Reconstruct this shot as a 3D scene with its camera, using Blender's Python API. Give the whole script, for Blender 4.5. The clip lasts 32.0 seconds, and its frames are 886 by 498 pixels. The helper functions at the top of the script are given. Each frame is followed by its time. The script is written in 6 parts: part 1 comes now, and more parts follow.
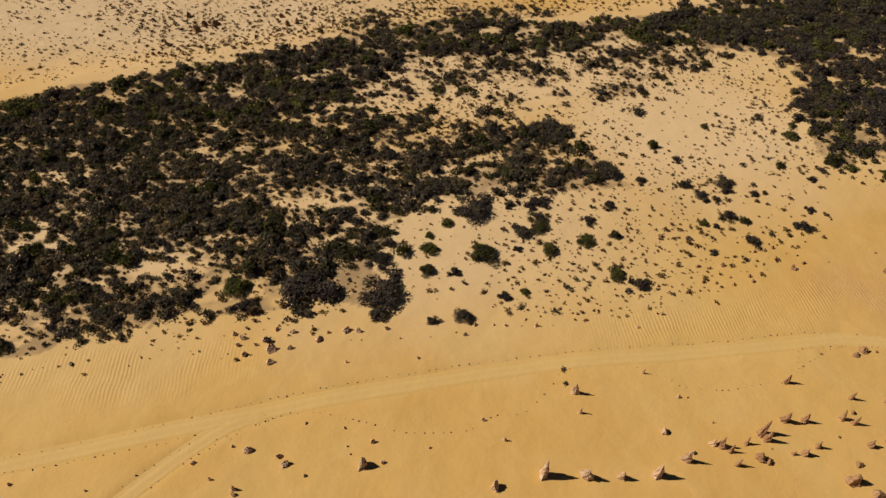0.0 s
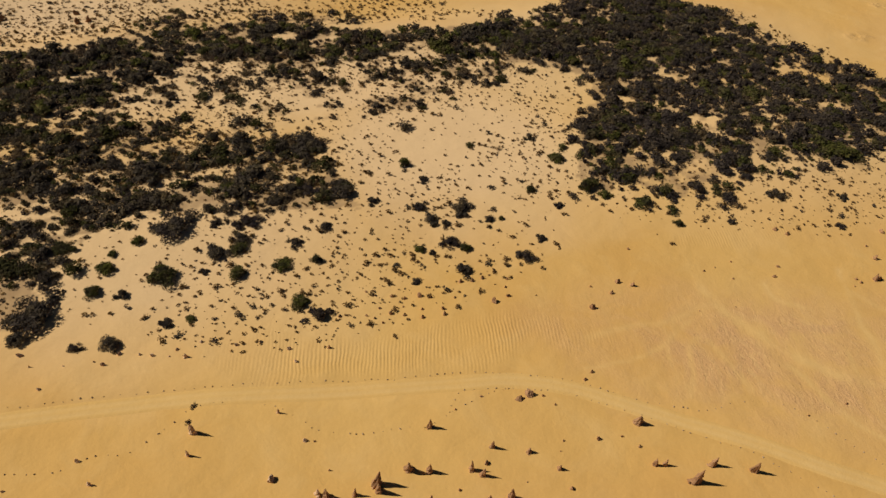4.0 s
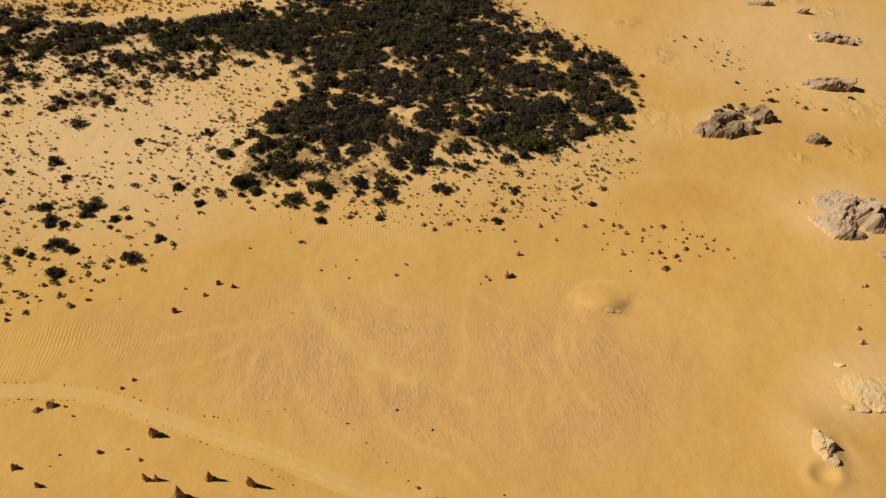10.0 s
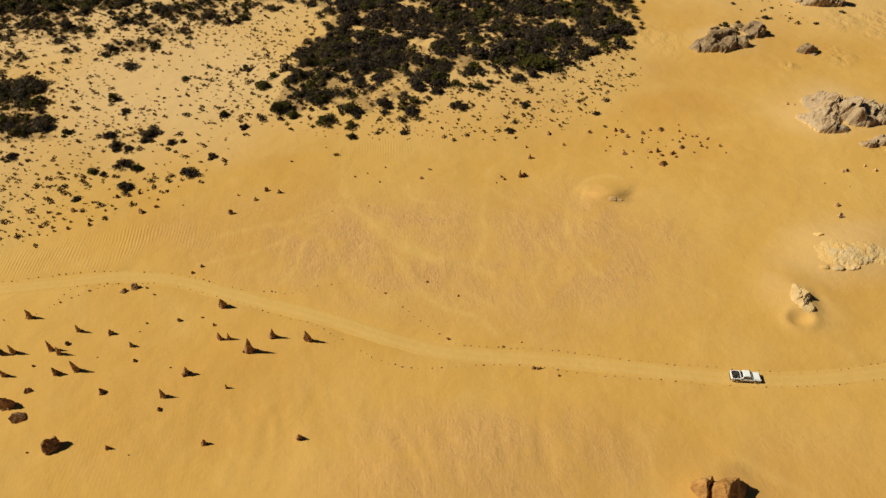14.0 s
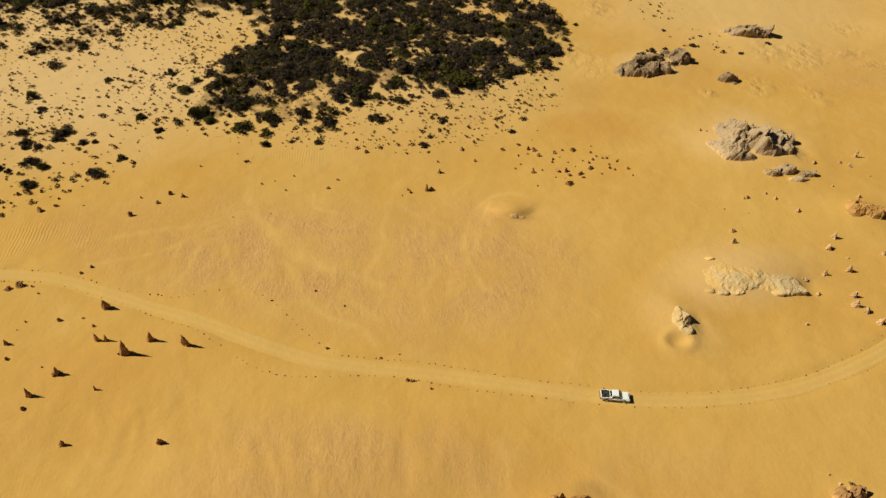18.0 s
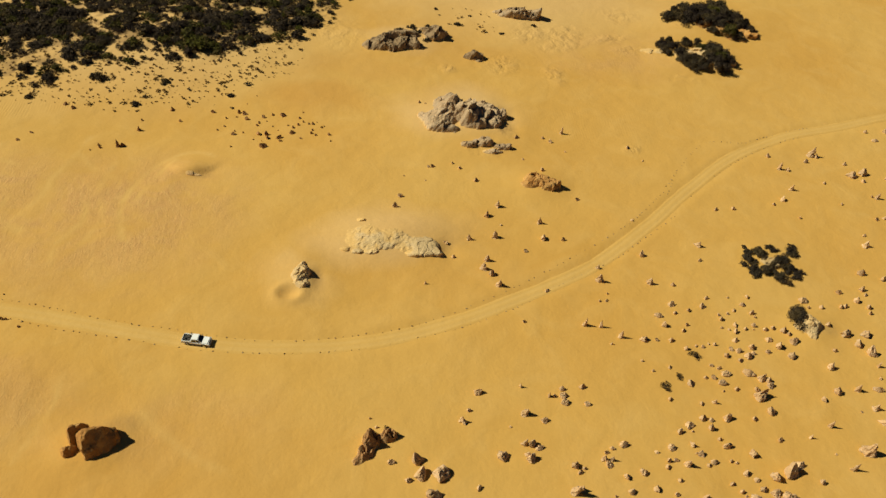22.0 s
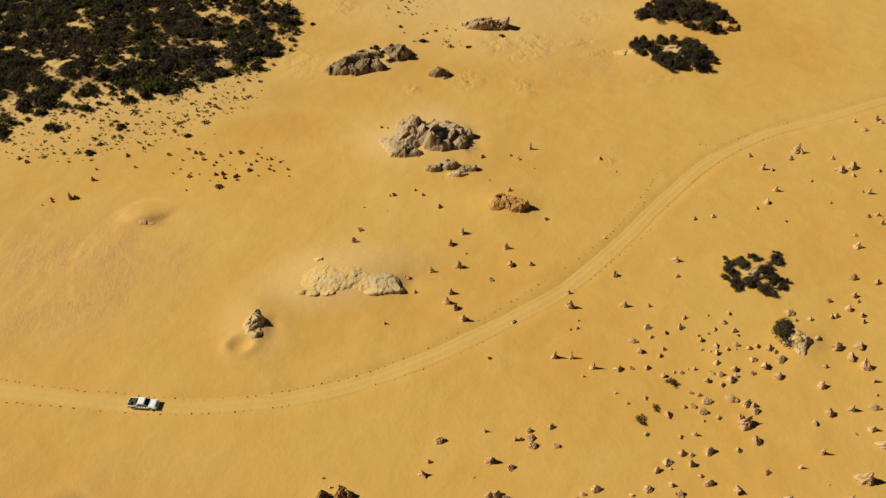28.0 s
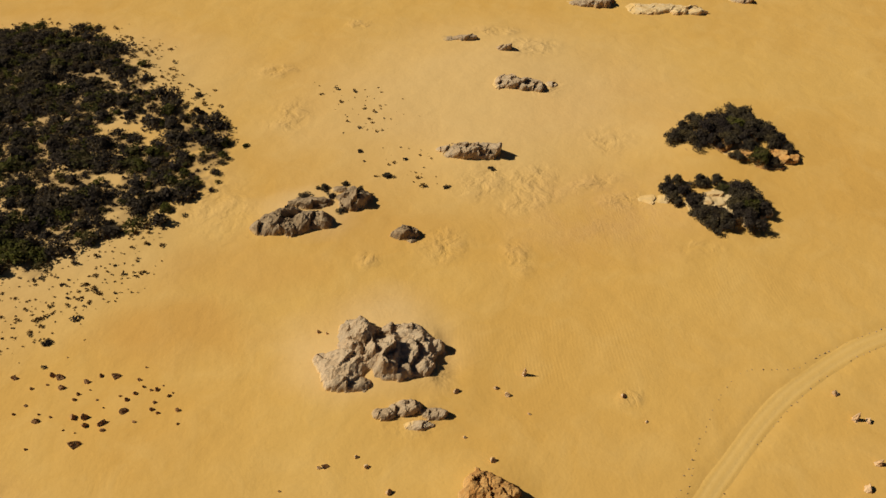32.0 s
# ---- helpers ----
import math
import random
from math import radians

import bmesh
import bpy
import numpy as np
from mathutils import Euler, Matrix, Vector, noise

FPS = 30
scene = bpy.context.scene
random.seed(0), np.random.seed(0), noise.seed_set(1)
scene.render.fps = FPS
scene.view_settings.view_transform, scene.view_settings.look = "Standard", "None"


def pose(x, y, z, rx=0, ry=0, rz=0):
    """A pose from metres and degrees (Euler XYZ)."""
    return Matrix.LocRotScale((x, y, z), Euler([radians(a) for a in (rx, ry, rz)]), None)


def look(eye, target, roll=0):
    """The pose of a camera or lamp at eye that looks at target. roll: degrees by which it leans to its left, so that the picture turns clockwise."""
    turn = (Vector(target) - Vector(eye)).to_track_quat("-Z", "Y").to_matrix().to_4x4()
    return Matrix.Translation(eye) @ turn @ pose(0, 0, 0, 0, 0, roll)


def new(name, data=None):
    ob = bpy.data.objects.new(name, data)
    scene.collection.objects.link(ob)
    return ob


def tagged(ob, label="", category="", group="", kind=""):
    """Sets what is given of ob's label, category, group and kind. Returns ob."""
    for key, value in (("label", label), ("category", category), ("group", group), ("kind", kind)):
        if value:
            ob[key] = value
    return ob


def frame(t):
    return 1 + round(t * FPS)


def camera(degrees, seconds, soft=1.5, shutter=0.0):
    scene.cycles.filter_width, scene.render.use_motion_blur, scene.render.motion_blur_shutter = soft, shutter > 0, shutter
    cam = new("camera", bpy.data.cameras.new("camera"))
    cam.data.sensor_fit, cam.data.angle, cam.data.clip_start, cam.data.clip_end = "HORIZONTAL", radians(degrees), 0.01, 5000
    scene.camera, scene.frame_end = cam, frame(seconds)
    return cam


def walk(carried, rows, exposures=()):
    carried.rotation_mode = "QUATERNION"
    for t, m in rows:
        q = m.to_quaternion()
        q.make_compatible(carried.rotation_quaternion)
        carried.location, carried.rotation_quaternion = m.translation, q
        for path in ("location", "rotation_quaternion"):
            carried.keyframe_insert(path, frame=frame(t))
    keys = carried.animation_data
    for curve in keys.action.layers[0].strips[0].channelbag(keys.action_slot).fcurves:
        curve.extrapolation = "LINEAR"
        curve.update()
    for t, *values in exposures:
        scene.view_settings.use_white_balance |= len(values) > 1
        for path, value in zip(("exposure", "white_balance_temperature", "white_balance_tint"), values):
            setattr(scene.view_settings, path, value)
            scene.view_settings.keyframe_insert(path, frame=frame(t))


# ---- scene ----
cam = camera(65.9, 32.0, soft=1.5)
METRES, EYE, TILT, LEAN, TURN = 369.7, 105.0, 0.0, 0.0, -10.3
ROWS = [
    (0.0, 0.0, 0.0, 0.0, 1.41, -43.5, -1.49),
    (0.5, 0.0191, 0.0037, 0.0004, 1.71, -43.5, -1.93),
    (1.0, 0.0393, 0.0071, 0.0005, 1.91, -43.49, -2.25),
    (1.5, 0.0602, 0.0104, 0.0004, 2.07, -43.47, -2.53),
    (2.0, 0.0818, 0.014, 0.0002, 2.16, -43.45, -2.85),
    (2.5, 0.1045, 0.018, 0.0002, 2.21, -43.45, -3.11),
    (3.0, 0.1273, 0.0227, 0.0002, 2.18, -43.45, -3.24),
    (3.5, 0.1502, 0.0276, 0.0004, 2.12, -43.49, -3.29),
    (5.5, 0.2408, 0.0462, 0.0016, 1.87, -43.58, -3.57),
    (6.0, 0.2636, 0.0498, 0.0017, 1.81, -43.77, -3.8),
    (6.5, 0.2879, 0.0519, 0.0019, 1.79, -43.96, -4.0),
    (7.0, 0.3136, 0.0532, 0.002, 1.83, -44.02, -4.15),
    (7.5, 0.3402, 0.054, 0.0022, 1.81, -44.1, -4.2),
    (8.0, 0.3669, 0.0546, 0.0029, 1.79, -44.15, -4.13),
    (8.5, 0.3896, 0.0547, 0.0032, 1.74, -44.03, -4.21),
    (9.0, 0.4001, 0.0552, 0.0024, 1.67, -43.92, -4.26),
    (9.5, 0.4019, 0.0555, 0.0021, 1.73, -43.91, -3.65),
    (10.0, 0.4022, 0.0555, 0.0015, 1.51, -43.93, -2.7),
    (10.5, 0.4023, 0.0533, 0.002, 1.35, -44.38, -1.97),
    (11.0, 0.4023, 0.0466, 0.0028, 1.23, -44.81, -1.42),
    (11.5, 0.4026, 0.0365, 0.0033, 1.17, -45.43, -0.96),
    (12.0, 0.403, 0.0246, 0.0034, 1.13, -45.98, -0.57),
    (12.5, 0.4034, 0.012, 0.0036, 1.13, -46.36, -0.26),
    (13.0, 0.4036, -0.0005, 0.0041, 1.13, -46.5, -0.02),
    (13.5, 0.4039, -0.0115, 0.0046, 1.14, -46.32, 0.19),
    (15.5, 0.4057, -0.0147, 0.0039, 1.39, -45.45, 0.44),
    (16.0, 0.4087, -0.0147, 0.004, 1.52, -45.28, 0.18),
    (16.5, 0.416, -0.0146, 0.0044, 1.58, -45.14, -0.28),
    (17.0, 0.4262, -0.0147, 0.0046, 1.75, -44.95, -0.82),
    (17.5, 0.4405, -0.0146, 0.0051, 1.85, -44.9, -1.41),
    (18.0, 0.4583, -0.0144, 0.0058, 1.94, -44.87, -2.04),
    (18.5, 0.4797, -0.0149, 0.0061, 2.12, -45.06, -2.69),
    (19.0, 0.5035, -0.0163, 0.0066, 2.33, -45.21, -3.25),
    (19.5, 0.5286, -0.0185, 0.0067, 2.5, -45.22, -3.68),
    (20.0, 0.5546, -0.0207, 0.0072, 2.57, -45.28, -3.95),
    (20.5, 0.5814, -0.0231, 0.0075, 2.67, -45.29, -4.15),
    (21.0, 0.6086, -0.0256, 0.0074, 2.74, -45.3, -4.3),
    (21.5, 0.636, -0.0281, 0.0079, 2.77, -45.35, -4.37),
    (22.0, 0.663, -0.0304, 0.0087, 2.8, -45.29, -4.31),
    (22.5, 0.6858, -0.0319, 0.0095, 2.84, -45.11, -4.32),
    (23.0, 0.6965, -0.0323, 0.0094, 2.6, -44.79, -4.53),
    (23.5, 0.6982, -0.032, 0.0093, 2.51, -44.65, -4.04),
    (24.0, 0.6985, -0.0317, 0.0087, 2.14, -44.6, -3.07),
    (24.5, 0.6989, -0.0308, 0.0084, 1.87, -44.47, -2.31),
    (25.0, 0.699, -0.0297, 0.0086, 1.67, -44.48, -1.71),
    (25.5, 0.6992, -0.028, 0.0087, 1.54, -44.32, -1.25),
    (27.5, 0.6985, -0.0181, 0.0085, 1.22, -44.72, -0.25),
    (28.0, 0.6979, -0.0028, 0.0086, 1.13, -44.96, -0.11),
    (28.5, 0.6977, 0.0167, 0.0085, 1.09, -45.28, -0.05),
    (29.0, 0.6985, 0.0392, 0.0082, 1.16, -45.6, -0.08),
    (29.5, 0.6996, 0.0634, 0.0078, 1.2, -45.76, -0.06),
    (30.0, 0.7009, 0.0888, 0.0074, 1.23, -45.86, -0.03),
    (30.5, 0.7021, 0.1151, 0.007, 1.23, -45.94, -0.01),
    (31.0, 0.7035, 0.142, 0.0066, 1.33, -45.97, -0.18),
    (31.5, 0.7079, 0.1685, 0.0058, 1.51, -45.83, -0.54),
    (32.0, 0.7137, 0.1943, 0.0055, 1.68, -45.43, -0.7),
]
walk(cam, [(t, pose(0, 0, EYE, TILT, LEAN, TURN) @ pose(METRES * x, METRES * y, METRES * z, 90 + pitch, roll, yaw)) for t, x, y, z, yaw, pitch, roll in ROWS],
     exposures=[(0.0, 0.0, 6250, 10), (8.0, 0.02, 6500, 10), (13.0, 0.06, 7300, 0), (19.0, 0.06, 7500, -4), (25.0, 0.07, 7600, -7), (32.0, 0.02, 7000, 1)])

# ---- daylight ----
SUN_AZIMUTH, SUN_HEIGHT = 166.0, 41.0      # degrees; the sun stands on the side away from the shadows
sky_world = bpy.data.worlds.new("sky")
scene.world = sky_world
sky_world.use_nodes = True
sky_node = sky_world.node_tree.nodes.new("ShaderNodeTexSky")
sky_node.sky_type, sky_node.sun_disc = "NISHITA", False
sky_node.sun_elevation, sky_node.sun_rotation = radians(SUN_HEIGHT), radians(90 - SUN_AZIMUTH)
sky_node.air_density, sky_node.dust_density, sky_node.ozone_density = 0.25, 0.1, 5.0
sky_world.node_tree.links.new(sky_node.outputs[0], sky_world.node_tree.nodes["Background"].inputs[0])
sky_world.node_tree.nodes["Background"].inputs[1].default_value = 0.05
sun = new("sun", bpy.data.lights.new("sun", "SUN"))
sun.data.energy, sun.data.angle, sun.data.color = 5.0, radians(0.53), (1.0, 0.95, 0.87)
sun.matrix_world = look((150 + 300 * math.cos(radians(SUN_AZIMUTH)), 80 + 300 * math.sin(radians(SUN_AZIMUTH)), 300 * math.tan(radians(SUN_HEIGHT))), (150, 80, 0))


# ---- the lie of the land ----
CREST = [(-200, 170), (-94, 183), (-53, 195), (-6, 209), (25, 219), (79, 214), (123, 220), (170, 226), (203, 220), (226, 190), (240, 166)]
HILLS = [(185, 150, 38, 22, 3.0), (15, 125, 55, 28, 2.2), (-60, 140, 50, 40, 2.0), (190, 92, 45, 22, -1.2), (150, 18, 26, 9, 1.3), (199, 80, 2.2, 4.5, 0.25), (286, 99, 2.4, 6, -0.6), (262.5, 50, 2.2, 2.6, -0.5), (233.8, 42.5, 1.5, 3, -0.5),
         (271, 99, 15, 11, 1.4), (258, 142, 14, 8, 1.2), (230, 44, 6, 8, 1.0), (250, 55, 13, 6, 1.6), (196, 8, 6, 5, 1.0), (288, 72, 7, 5, 1.0), (366, 157, 16, 10, 1.6), (354, 133, 12, 9, 1.4), (300, 160, 9, 5, 0.8), (318, 205, 22, 14, 1.0), (336, 41, 7, 6, 0.6), (336, 22, 5, 4, 0.7)]


def segment_distance(x, y, line):
    """Signed distance to a polyline, positive on its left, and the way along it."""
    best, side, along, run = np.full(np.shape(x), 1e9), np.zeros(np.shape(x)), np.zeros(np.shape(x)), 0.0
    for (ax, ay), (bx, by) in zip(line, line[1:]):
        dx, dy = bx - ax, by - ay
        length = np.hypot(dx, dy)
        k = np.clip(((x - ax) * dx + (y - ay) * dy) / length ** 2, 0, 1)
        d = np.hypot(x - ax - k * dx, y - ay - k * dy)
        near = d < best
        side = np.where(near, np.sign(dx * (y - ay) - dy * (x - ax)), side)
        along = np.where(near, run + k * length, along)
        best = np.where(near, d, best)
        run += length
    return best * np.where(side == 0, 1, side), along


def waves(x, y):
    """Low, wind-laid swells of the sand."""
    z = 0.10 * np.sin(x * 0.11 + 1.3 * np.sin(y * 0.07)) * np.sin(y * 0.13 + 0.8 * np.sin(x * 0.05 + 1))
    z = z + 0.05 * np.sin(x * 0.31 + y * 0.12 + 1.7 * np.sin(y * 0.11)) * np.sin(y * 0.27 - x * 0.09)
    return z + 0.025 * np.sin(x * 0.83 + 1.5 * np.sin(y * 0.31 + x * 0.1)) * np.sin(y * 0.71 + 1.2 * np.sin(x * 0.37))


def dunelets(x, y):
    """Short steep wind ridges on the near sand, two to three metres apart."""
    field = np.exp(-((x - 164) / 23) ** 2 - ((y - 21) / 9) ** 2) + 0.5 * np.exp(-((x - 124) / 24) ** 2 - ((y - 33) / 10) ** 2) + 0.28 * np.exp(-((x - 150) / 38) ** 2 - ((y - 70) / 17) ** 2) + 0.35 * np.exp(-((x - 209) / 13) ** 2 - ((y - 10) / 6) ** 2)
    bend = 3.0 * grain(x * 0.06, y * 0.06, 81)
    ridge = (1 - np.abs(2 * grain(x * 0.42 + bend, y * 0.085 + 0.4 * bend, 83) - 1)) ** 1.6
    return field * (0.24 * ridge + 0.10 * grain(x * 0.8, y * 0.3, 85)) * (0.3 + 1.1 * grain(x * 0.11, y * 0.13, 87))


def slip_mound(x, y):
    """A low sand mound whose near side has slipped away."""
    u, v = x - 203.0, y - 81.2
    return 1.35 * np.exp(-(u / 4.6) ** 2 - (v / 3.6) ** 2) / (1 + np.exp(np.clip(-4.0 * (v + 1.5 - 0.10 * (u - 0.8) ** 2), -30, 30)))


def height(x, y):
    x, y = np.asarray(x, float), np.asarray(y, float)
    z = waves(x, y) + dunelets(x, y) + slip_mound(x, y)
    for cx, cy, sx, sy, a in HILLS:
        z = z + a * np.exp(-((x - cx) / sx) ** 2 - ((y - cy) / sy) ** 2)
    bowl = np.hypot(x - 227.8, (y - 39.4) * 1.25)
    z = z - 0.7 * np.clip(1.15 - bowl / 2.5, 0, 1) + 0.28 * np.exp(-((bowl - 2.9) / 0.8) ** 2)
    d, along = segment_distance(x, y, CREST)
    fall = np.clip((480 - along) / 110, 0, 1)
    return z + 2.6 * fall * fall * (3 - 2 * fall) * np.where(d > 0, np.exp(-(d / 9) ** 2), np.exp(-(d / 32) ** 2))


def lattice(ix, iy, seed):
    n = (ix * 374761393 + iy * 668265263 + seed * 974634757) & 0x7FFFFFFF
    n = ((n ^ (n >> 13)) * 1274126177) & 0x7FFFFFFF
    return ((n ^ (n >> 16)) & 0xFFFF) / 65535.0


def grain(x, y, seed=0):
    """Smooth value noise, 0 to 1."""
    ix, iy = np.floor(x).astype(np.int64), np.floor(y).astype(np.int64)
    fx, fy = x - ix, y - iy
    fx, fy = fx * fx * (3 - 2 * fx), fy * fy * (3 - 2 * fy)
    a, b = lattice(ix, iy, seed), lattice(ix + 1, iy, seed)
    c, d = lattice(ix, iy + 1, seed), lattice(ix + 1, iy + 1, seed)
    return (a + (b - a) * fx) * (1 - fy) + (c + (d - c) * fx) * fy


def octaves(x, y, seed=0, n=4):
    return sum(grain(x * 2.03 ** k, y * 2.03 ** k, seed + 17 * k) * 0.5 ** k for k in range(n)) / sum(0.5 ** k for k in range(n))


def inside(x, y, ring):
    """Which points lie inside a closed outline."""
    hit = np.zeros(np.shape(x), bool)
    for (ax, ay), (bx, by) in zip(ring, ring[1:] + ring[:1]):
        if ay != by:
            hit ^= ((ay > y) != (by > y)) & (x < (bx - ax) * (y - ay) / (by - ay) + ax)
    return hit


def smooth_line(points, step=1.0):
    """A rounded polyline through the points, with even steps."""
    pts = np.array([points[0], *points, points[-1]], float)
    out = []
    for p0, p1, p2, p3 in zip(pts, pts[1:], pts[2:], pts[3:]):
        n = max(2, int(np.hypot(*(p2 - p1)) / step))
        for k in np.arange(n) / n:
            out.append(0.5 * (2 * p1 + (p2 - p0) * k + (2 * p0 - 5 * p1 + 4 * p2 - p3) * k * k + (3 * p1 - p0 - 3 * p2 + p3) * k ** 3))
    return np.array([*out, pts[-1]])


TRACK = [(-260, 20), (-140, 58), (-61, 67), (-43, 69), (-25, 71), (-5, 73), (21, 74.5), (38, 75), (60, 74), (84, 73.3), (95, 73), (106, 70), (118, 64), (135, 55.5), (148, 48), (160, 42.5),
         (180, 37.5), (199, 31.8), (213, 28), (229, 26), (245, 26.3), (262, 30.2), (281, 37.5), (295, 44), (312, 56), (326, 67.5), (344, 80.5), (364, 89.5), (384, 94), (421, 102), (520, 112)]
BRANCH = [(-18, 71.4), (-24, 69.6), (-29, 66.6), (-34, 63), (-40, 58), (-54, 45), (-75, 22), (-120, -20)]
main_line, side_line = smooth_line(TRACK, 1.5), smooth_line(BRANCH, 1.5)


def track_dip(x, y):
    """How far the ground is worn down under the wheel tracks."""
    d = np.minimum(np.abs(segment_distance(x, y, TRACK)[0]), np.abs(segment_distance(x, y, BRANCH)[0]) * 1.3)
    return 0.30 * np.clip(1.25 - d / 2.6, 0, 1)


# ---- materials ----
def material(name, roughness=0.9):
    m = bpy.data.materials.new(name)
    m.use_nodes = True
    t = m.node_tree
    shader = t.nodes["Principled BSDF"]
    shader.inputs["Roughness"].default_value = roughness
    shader.inputs["Specular IOR Level"].default_value = 0.15
    return m, t, shader


def node(t, kind, **values):
    n = t.nodes.new(kind)
    for key, value in values.items():
        if key in n.inputs:
            n.inputs[key].default_value = value
    return n


def noise_tex(t, coords, scale, detail=4.0, rough=0.55, warp=0.0):
    n = node(t, "ShaderNodeTexNoise", Scale=scale, Detail=detail, Roughness=rough, Distortion=warp)
    t.links.new(coords, n.inputs["Vector"])
    return n.outputs["Fac"]


def ramp(t, fac, stops):
    r = t.nodes.new("ShaderNodeValToRGB")
    while len(r.color_ramp.elements) < len(stops):
        r.color_ramp.elements.new(0.5)
    for e, (p, c) in zip(r.color_ramp.elements, stops):
        e.position, e.color = p, (*c, 1) if len(c) == 3 else c
    t.links.new(fac, r.inputs[0])
    return r.outputs[0]


def mix(t, fac, a, b, blend="MIX"):
    n = t.nodes.new("ShaderNodeMix")
    n.data_type, n.blend_type = "RGBA", blend
    for value, slot in ((fac, n.inputs[0]), (a, n.inputs[6]), (b, n.inputs[7])):
        if hasattr(value, "is_output"):
            t.links.new(value, slot)
        else:
            slot.default_value = value if isinstance(value, (int, float)) else (*value, 1)
    return n.outputs[2]


def maths(t, op, a, b=0.0):
    n = t.nodes.new("ShaderNodeMath")
    n.operation = op
    for value, slot in ((a, n.inputs[0]), (b, n.inputs[1])):
        if hasattr(value, "is_output"):
            t.links.new(value, slot)
        else:
            slot.default_value = value
    return n.outputs[0]


def bump(t, shader, height_socket, strength, distance):
    b = node(t, "ShaderNodeBump", Distance=distance)
    if hasattr(strength, "is_output"):
        t.links.new(strength, b.inputs["Strength"])
    else:
        b.inputs["Strength"].default_value = strength
    t.links.new(height_socket, b.inputs["Height"])
    t.links.new(b.outputs[0], shader.inputs["Normal"])


def places(t):
    return t.nodes.new("ShaderNodeNewGeometry").outputs["Position"]


def layer(t, name):
    n = t.nodes.new("ShaderNodeAttribute")
    n.attribute_name = name
    return n.outputs["Fac"]


SAND, SAND_PALE, SAND_DEEP = (0.59, 0.350, 0.102), (0.64, 0.405, 0.145), (0.56, 0.310, 0.080)


def sand_material():
    m, t, s = material("yellow_sand", 0.95)
    p = places(t)
    wide = noise_tex(t, p, 0.018, 3, 0.5)
    mid = noise_tex(t, p, 0.11, 5, 0.6, 0.6)
    fine = noise_tex(t, p, 1.6, 6, 0.65)
    colour = mix(t, ramp(t, wide, [(0.35, (0, 0, 0)), (0.65, (1, 1, 1))]), SAND, SAND_DEEP)
    colour = mix(t, ramp(t, mid, [(0.45, (0, 0, 0)), (0.75, (0.4, 0.4, 0.4))]), colour, SAND_PALE)
    colour = mix(t, layer(t, "pale"), colour, (0.66, 0.45, 0.235))
    colour = mix(t, layer(t, "deep"), colour, (0.50, 0.235, 0.055))
    # wind-scoured crust, broken by smooth lanes of loose sand
    stretch = node(t, "ShaderNodeMapping")
    stretch.inputs["Scale"].default_value = (1.25, 0.55, 1)
    t.links.new(p, stretch.inputs["Vector"])
    crust = ramp(t, noise_tex(t, stretch.outputs[0], 0.85, 6, 0.66, 0.9), [(0.42, (0, 0, 0)), (0.62, (1, 1, 1))])
    broad = ramp(t, noise_tex(t, p, 0.09, 4, 0.6, 0.7), [(0.36, (0.25, 0.25, 0.25)), (0.6, (1, 1, 1))])
    lane = layer(t, "lane")
    scour = maths(t, "MULTIPLY", maths(t, "MULTIPLY", layer(t, "scour"), broad), maths(t, "SUBTRACT", 1.0, maths(t, "MULTIPLY", lane, 0.9)))
    colour = mix(t, maths(t, "MULTIPLY", scour, 0.9), colour, (0.55, 0.310, 0.125))
    drawn = node(t, "ShaderNodeMapping")
    drawn.inputs["Scale"].default_value = (0.17, 0.042, 1)
    drawn.inputs["Rotation"].default_value = (0, 0, radians(14))
    t.links.new(p, drawn.inputs["Vector"])
    thread = ramp(t, noise_tex(t, drawn.outputs[0], 1.0, 3.5, 0.55, 0.9), [(0.40, (0, 0, 0)), (0.425, (0.8, 0.8, 0.8)), (0.45, (0, 0, 0)), (0.485, (0, 0, 0)), (0.505, (1, 1, 1)), (0.53, (0, 0, 0)), (0.58, (0, 0, 0)), (0.60, (0.8, 0.8, 0.8)), (0.625, (0, 0, 0))])
    colour = mix(t, maths(t, "MULTIPLY", maths(t, "MULTIPLY", thread, scour), 0.4), colour, (0.65, 0.415, 0.155))
    patch = maths(t, "MULTIPLY", crust, scour)
    colour = mix(t, maths(t, "MULTIPLY", patch, 0.27), colour, (0.44, 0.24, 0.105))
    colour = mix(t, maths(t, "MULTIPLY", lane, 0.62), colour, (0.65, 0.415, 0.155))
    colour = mix(t, ramp(t, fine, [(0.3, (0.12, 0.12, 0.12)), (0.7, (0, 0, 0))]), colour, (0.40, 0.20, 0.055))
    scaly = layer(t, "scaly")
    scales = ramp(t, noise_tex(t, p, 0.26, 5, 0.52, 0.3), [(0.36, (0, 0, 0)), (0.66, (1, 1, 1))])
    colour = mix(t, maths(t, "MULTIPLY", maths(t, "MULTIPLY", scaly, scales), 0.28), colour, (0.50, 0.31, 0.14))
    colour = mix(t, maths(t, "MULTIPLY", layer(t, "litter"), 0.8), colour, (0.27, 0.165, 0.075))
    t.links.new(colour, s.inputs["Base Color"])
    # ripples across the wind, and footmarks of the wind everywhere
    turn = node(t, "ShaderNodeMapping")
    turn.inputs["Rotation"].default_value = (0, 0, radians(6))
    t.links.new(p, turn.inputs["Vector"])
    wave = node(t, "ShaderNodeTexWave", Scale=0.44, Distortion=11.0, Detail=3.0)
    wave.inputs["Detail Scale"].default_value = 0.18
    t.links.new(turn.outputs[0], wave.inputs["Vector"])
